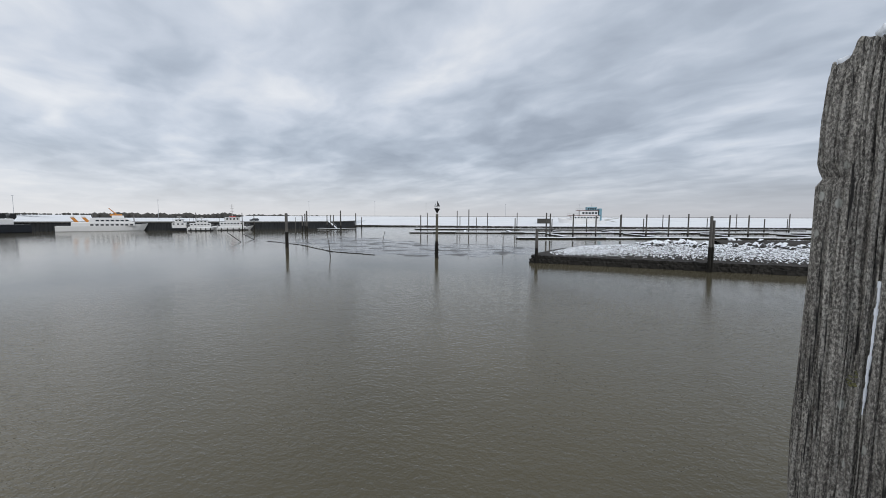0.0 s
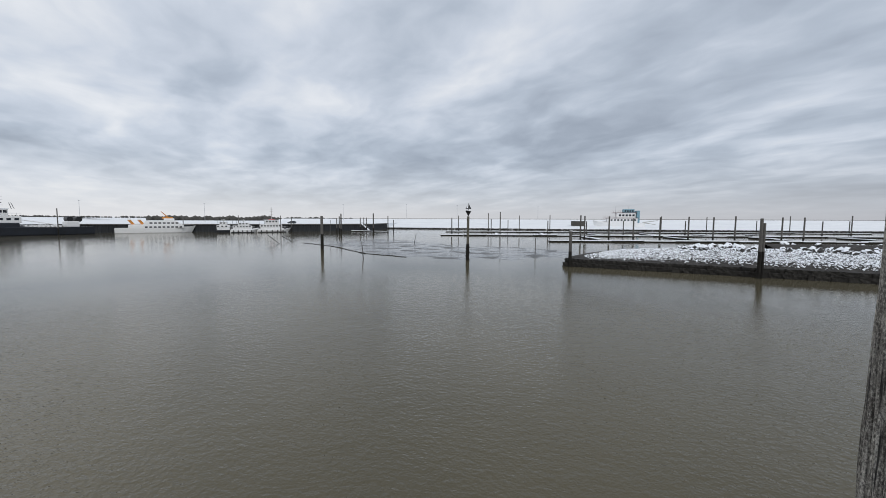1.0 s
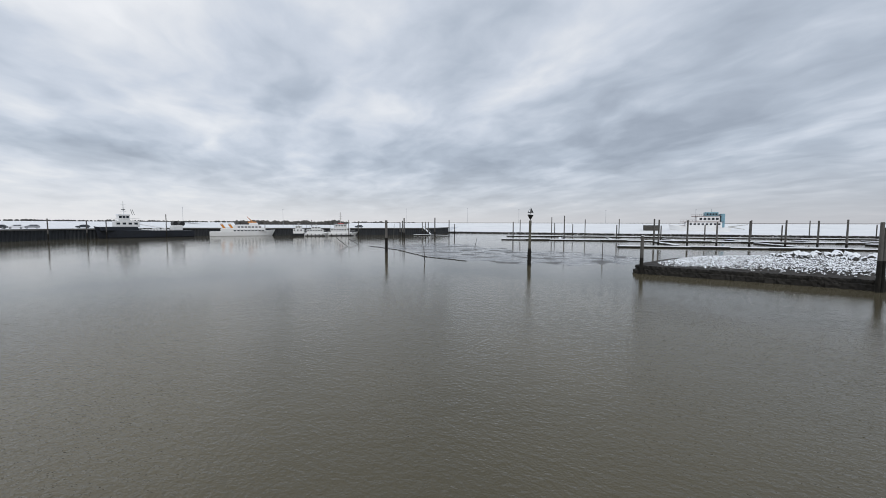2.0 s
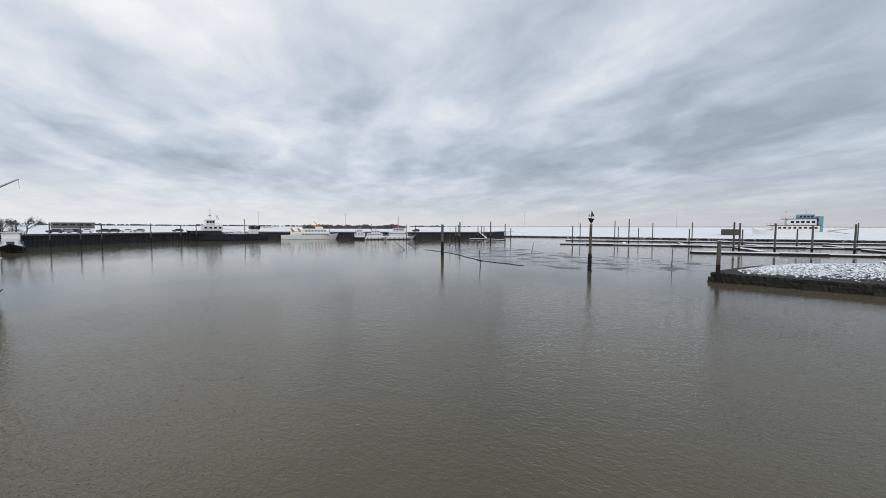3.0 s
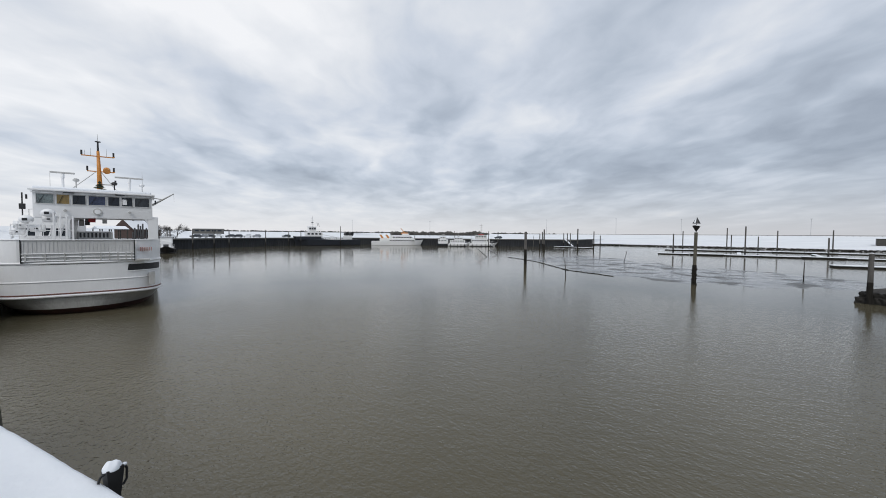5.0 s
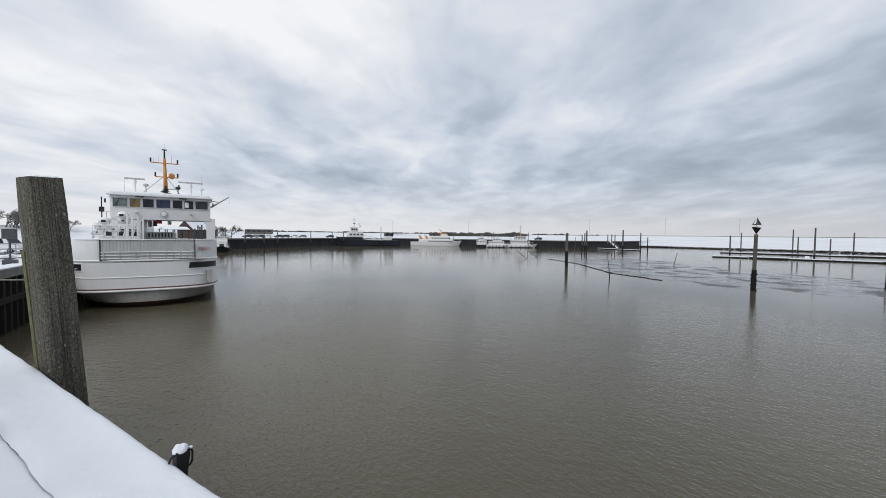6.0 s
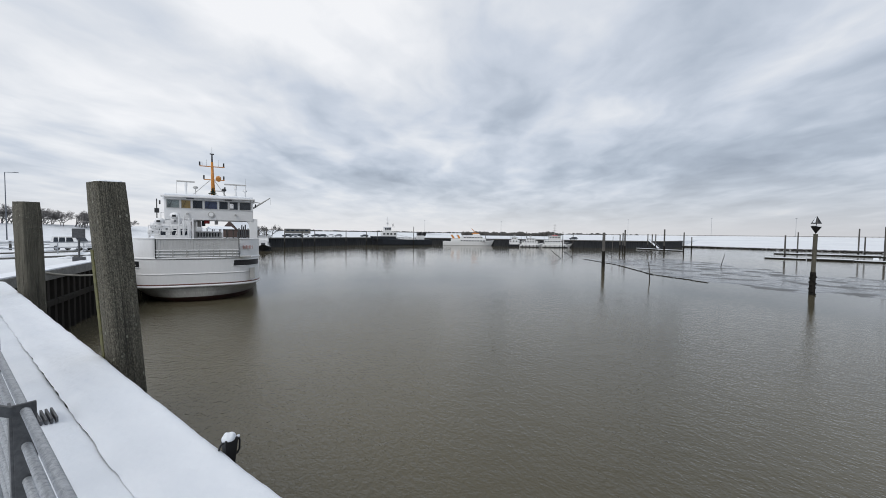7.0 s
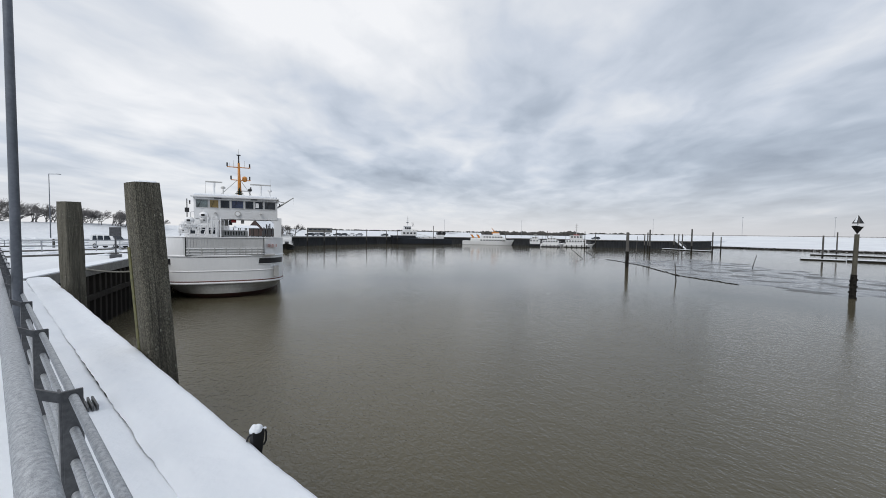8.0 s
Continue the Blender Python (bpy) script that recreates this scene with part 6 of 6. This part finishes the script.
def guard_rail(a, b, h, label, step=3.0):
    d = length(a, b)
    t = thing("guard_rail", from_to(a, b, 4.0), label, "railing", "road rails")
    for z in (h, h * 0.55):
        bm = B()
        rod(bm, (0, 0, z), (d, 0, z), 0.05, seg=6)
        part("rail", bm, GALV, t)
    for i in range(int(d / step) + 1):
        bm = B()
        rod(bm, (i * step, 0, 0), (i * step, 0, h), 0.045, seg=6)
        part("post", bm, GALV, t)


guard_rail((-50, -8), (-54, 1.5), 1.1, "galvanised rail beside the parked van", 2.0)
guard_rail((-62, -22), (-72, 4), 0.8, "galvanised rail along the snowy harbour road")


for i, (a, b) in enumerate((((-43.5, -7.5), (-46.5, 0.6)), ((-52, -12), (-56, 2.5)), ((-64, -20), (-70, 6)))):
    bm = B()
    box(bm, 0, length(a, b), -0.15, 0.15, -0.05, 0.14, bevel=0.02)
    k = part("kerb", bm, CONCRETE)
    k.matrix_basis = from_to(a, b, 4.0)
    tagged(k, "dark wet kerb showing through the snow", "kerb", kind="structure")
rnd = random.Random(31)
bm = B()
for i in range(420):
    x, y = rnd.uniform(-120, -42), rnd.uniform(-30, 3)
    if y > -1.5 - (x + 42) * 0.28:
        continue
    ball(bm, (x, y, 3.98), rnd.uniform(0.2, 0.8), 1, (rnd.uniform(1, 2.5), rnd.uniform(0.6, 1.4), 0.28))
tagged(part("snow_heaps", bm, SNOW, smooth=True), "small ploughed snow heaps on the harbour ground", "snow", kind="stuff")
for x, y in ((-62, -11), (-63, -6.5), (-64, -2), (-78, -14), (-80, -6)):
    t = thing("marker_post", pose(x, y, 4.0), "short dark marker post standing in snow", "post", "road posts")
    bm = B()
    rod(bm, (0, 0, 0), (0, 0, 1.0), 0.12, 0.10, 10)
    part("shaft", bm, TREE_DARK, t)
    bm = B()
    ball(bm, (0, 0, 1.02), 0.12, 1, (1, 1, 0.5))
    part("snow_cap", bm, SNOW, t)


def shore_house():
    t = thing("brick_house", pose(-157.5, 42.0, 4.0, 0, 0, 118) @ Matrix.Diagonal((0.9, 0.9, 1.0, 1)), "brown brick house with a snow-covered gable roof on the quay", "house")
    bm = B()
    box(bm, 0, 12, 0, 8, 0, 3.2)
    w = part("wall", bm, BRICK, t)
    bm = B()
    loft(bm, [[(x, -0.4, 3.1), (x, 4, 6.4), (x, 8.4, 3.1)] for x in (-0.4, 12.4)], True, True)
    bmesh.ops.recalc_face_normals(bm, faces=bm.faces)
    part("roof", bm, BRICK, t)
    for s in (0, 1):
        bm = B()
        y0, y1 = (-0.45, 4) if not s else (8.45, 4)
        loft(bm, [[(-0.3, y0, 3.15), (12.3, y0, 3.15)], [(-0.3, y1, 6.5), (12.3, y1, 6.5)]], closed=False)
        part("roof_snow", bm, SNOW, t)
    bm = B()
    box(bm, 3.0, 3.9, 3.5, 4.5, 5.6, 7.6, bevel=0.03)
    part("chimney", bm, BRICK, t)
    for x in (1.5, 5, 8.5):
        bm = B()
        box(bm, x, x + 1.2, -0.03, 0.05, 1.0, 2.4)
        part("window", bm, GLASS, w)


shore_house()


def shelter():
    t = thing("waiting_shelter", pose(-150, 32.0, 4.0, 0, 0, 100), "open timber shelter with a snow-covered roof on the quay", "shelter")
    bm = B()
    loft(bm, [[(x, -0.2, 3.2), (x, 2.2, 4.1), (x, 4.6, 3.2), (x, 4.6, 3.05), (x, 2.2, 3.9), (x, -0.2, 3.05)] for x in (-0.4, 7.4)], True, True)
    bmesh.ops.recalc_face_normals(bm, faces=bm.faces)
    part("roof", bm, SNOW, t, "snow-covered roof")
    for x in (0, 2.3, 4.6, 7):
        for y in (0.1, 4.3):
            bm = B()
            box(bm, x - 0.12, x + 0.12, y - 0.12, y + 0.12, 0, 3.15, bevel=0.02)
            part("post", bm, TREE_DARK, t)


shelter()
for i, (x, y, k) in enumerate(((-152, 49.5, 0.75), (-155, 53.0, 0.9), (-160, 50.5, 0.85))):
    c = copy_thing(trees[i], pose(x, y, 4.0, 0, 0, 40 * i))
    c.matrix_basis = pose(x, y, 4.0, 0, 0, 40 * i) @ Matrix.Diagonal((k, k, k, 1))
    tagged(c, "bare tree beside the brick house on the quay", "tree", "quay trees")


# ---- far woods, masts and buildings on the horizon ----
def far_woods(name, a, b, z, h, step, seed, label):
    rnd = random.Random(seed)
    bm = B()
    d = length(a, b)
    for i in range(int(d / step)):
        f = i / (d / step)
        x, y = a[0] + (b[0] - a[0]) * f, a[1] + (b[1] - a[1]) * f
        hh = h * (0.55 + 0.45 * (wob(i * 0.05, seed, 0, 1.3) + 0.5)) * rnd.uniform(0.75, 1.1)
        ball(bm, (x + rnd.uniform(-3, 3), y + rnd.uniform(-6, 6), z + hh * 0.4), hh * 0.62, 1, (rnd.uniform(1.0, 1.8), 1, 1))
    tagged(part(name, bm, TREE_DARK), label, "woods", kind="stuff")


bm = B()
loft(bm, [[(x + dx, y + dy, z) for x, y in ((-800, 40), (-760, 160), (-640, 520), (-560, 640))] for dx, dy, z in ((45, -12, 3.9), (14, -3, 8.2), (-14, 3, 8.2), (-45, 12, 3.9))], closed=False)
bmesh.ops.recalc_face_normals(bm, faces=bm.faces)
tagged(part("far_dike", bm, FAR_SNOW), "far snow-covered dike on the horizon", "dike", kind="structure")
far_woods("far_woods", (-800, 40), (-640, 520), 8.0, 3.4, 1.2, 1, "low dark line of far bare woods")
far_woods("far_woods", (-640, 520), (-500, 560), 8.0, 3.0, 1.2, 7, "low dark line of far bare woods")
far_woods("far_woods", (-500, 540), (-235, 700), 4.0, 8.5, 2.2, 2, "low dark line of far bare woods")
far_woods("far_hedge", (-900, 700), (-150, 1000), 4.0, 3.5, 5.0, 3, "thin dark far hedge line on the horizon")


def far_building():
    t = thing("far_building", pose(-600, 230, 4.0, 0, 0, 65), "long low grey hall far beyond the quay", "building")
    bm = B()
    box(bm, 0, 38, 0, 20, 0, 7.0, bevel=0.2)
    w = part("wall", bm, CONCRETE, t)
    bm = B()
    box(bm, -0.5, 38.5, -0.5, 20.5, 7.0, 7.8)
    part("roof", bm, GREY_HULL, t)
    for i in range(5):
        bm = B()
        box(bm, 2 + 7 * i, 7 + 7 * i, -0.06, 0.05, 3.6, 5.8)
        part("window", bm, GLASS, w)


far_building()
for x, y, h in ((-118, 330, 20), (-60, 330, 20), (-15, 330, 19), (55, 330, 18), (120, 330, 18), (-190, 250, 17), (-235, 205, 17)):
    t = thing("lattice_mast", pose(x, y, 4.0), "thin grey light mast far behind the dike", "mast", "far masts")
    bm = B()
    rod(bm, (0, 0, -1), (0, 0, h - 4), 0.14, 0.07, 6)
    part("pole", bm, GALV, t)
    bm = B()
    box(bm, -0.5, 0.5, -0.1, 0.1, h - 4, h - 3.7)
    part("head", bm, GALV, t)


def shed():
    t = thing("harbour_shed", pose(68, 268, 2.6, 0, 0, -8), "small dark flat-roofed shed at the foot of the dike", "shed")
    bm = B()
    box(bm, 0, 9, 0, 4, 0, 3.4, bevel=0.05)
    part("wall", bm, TREE_DARK, t)
    bm = B()
    box(bm, -0.3, 9.3, -0.3, 4.3, 3.4, 3.7, bevel=0.05)
    part("roof", bm, SNOW, t)


shed()
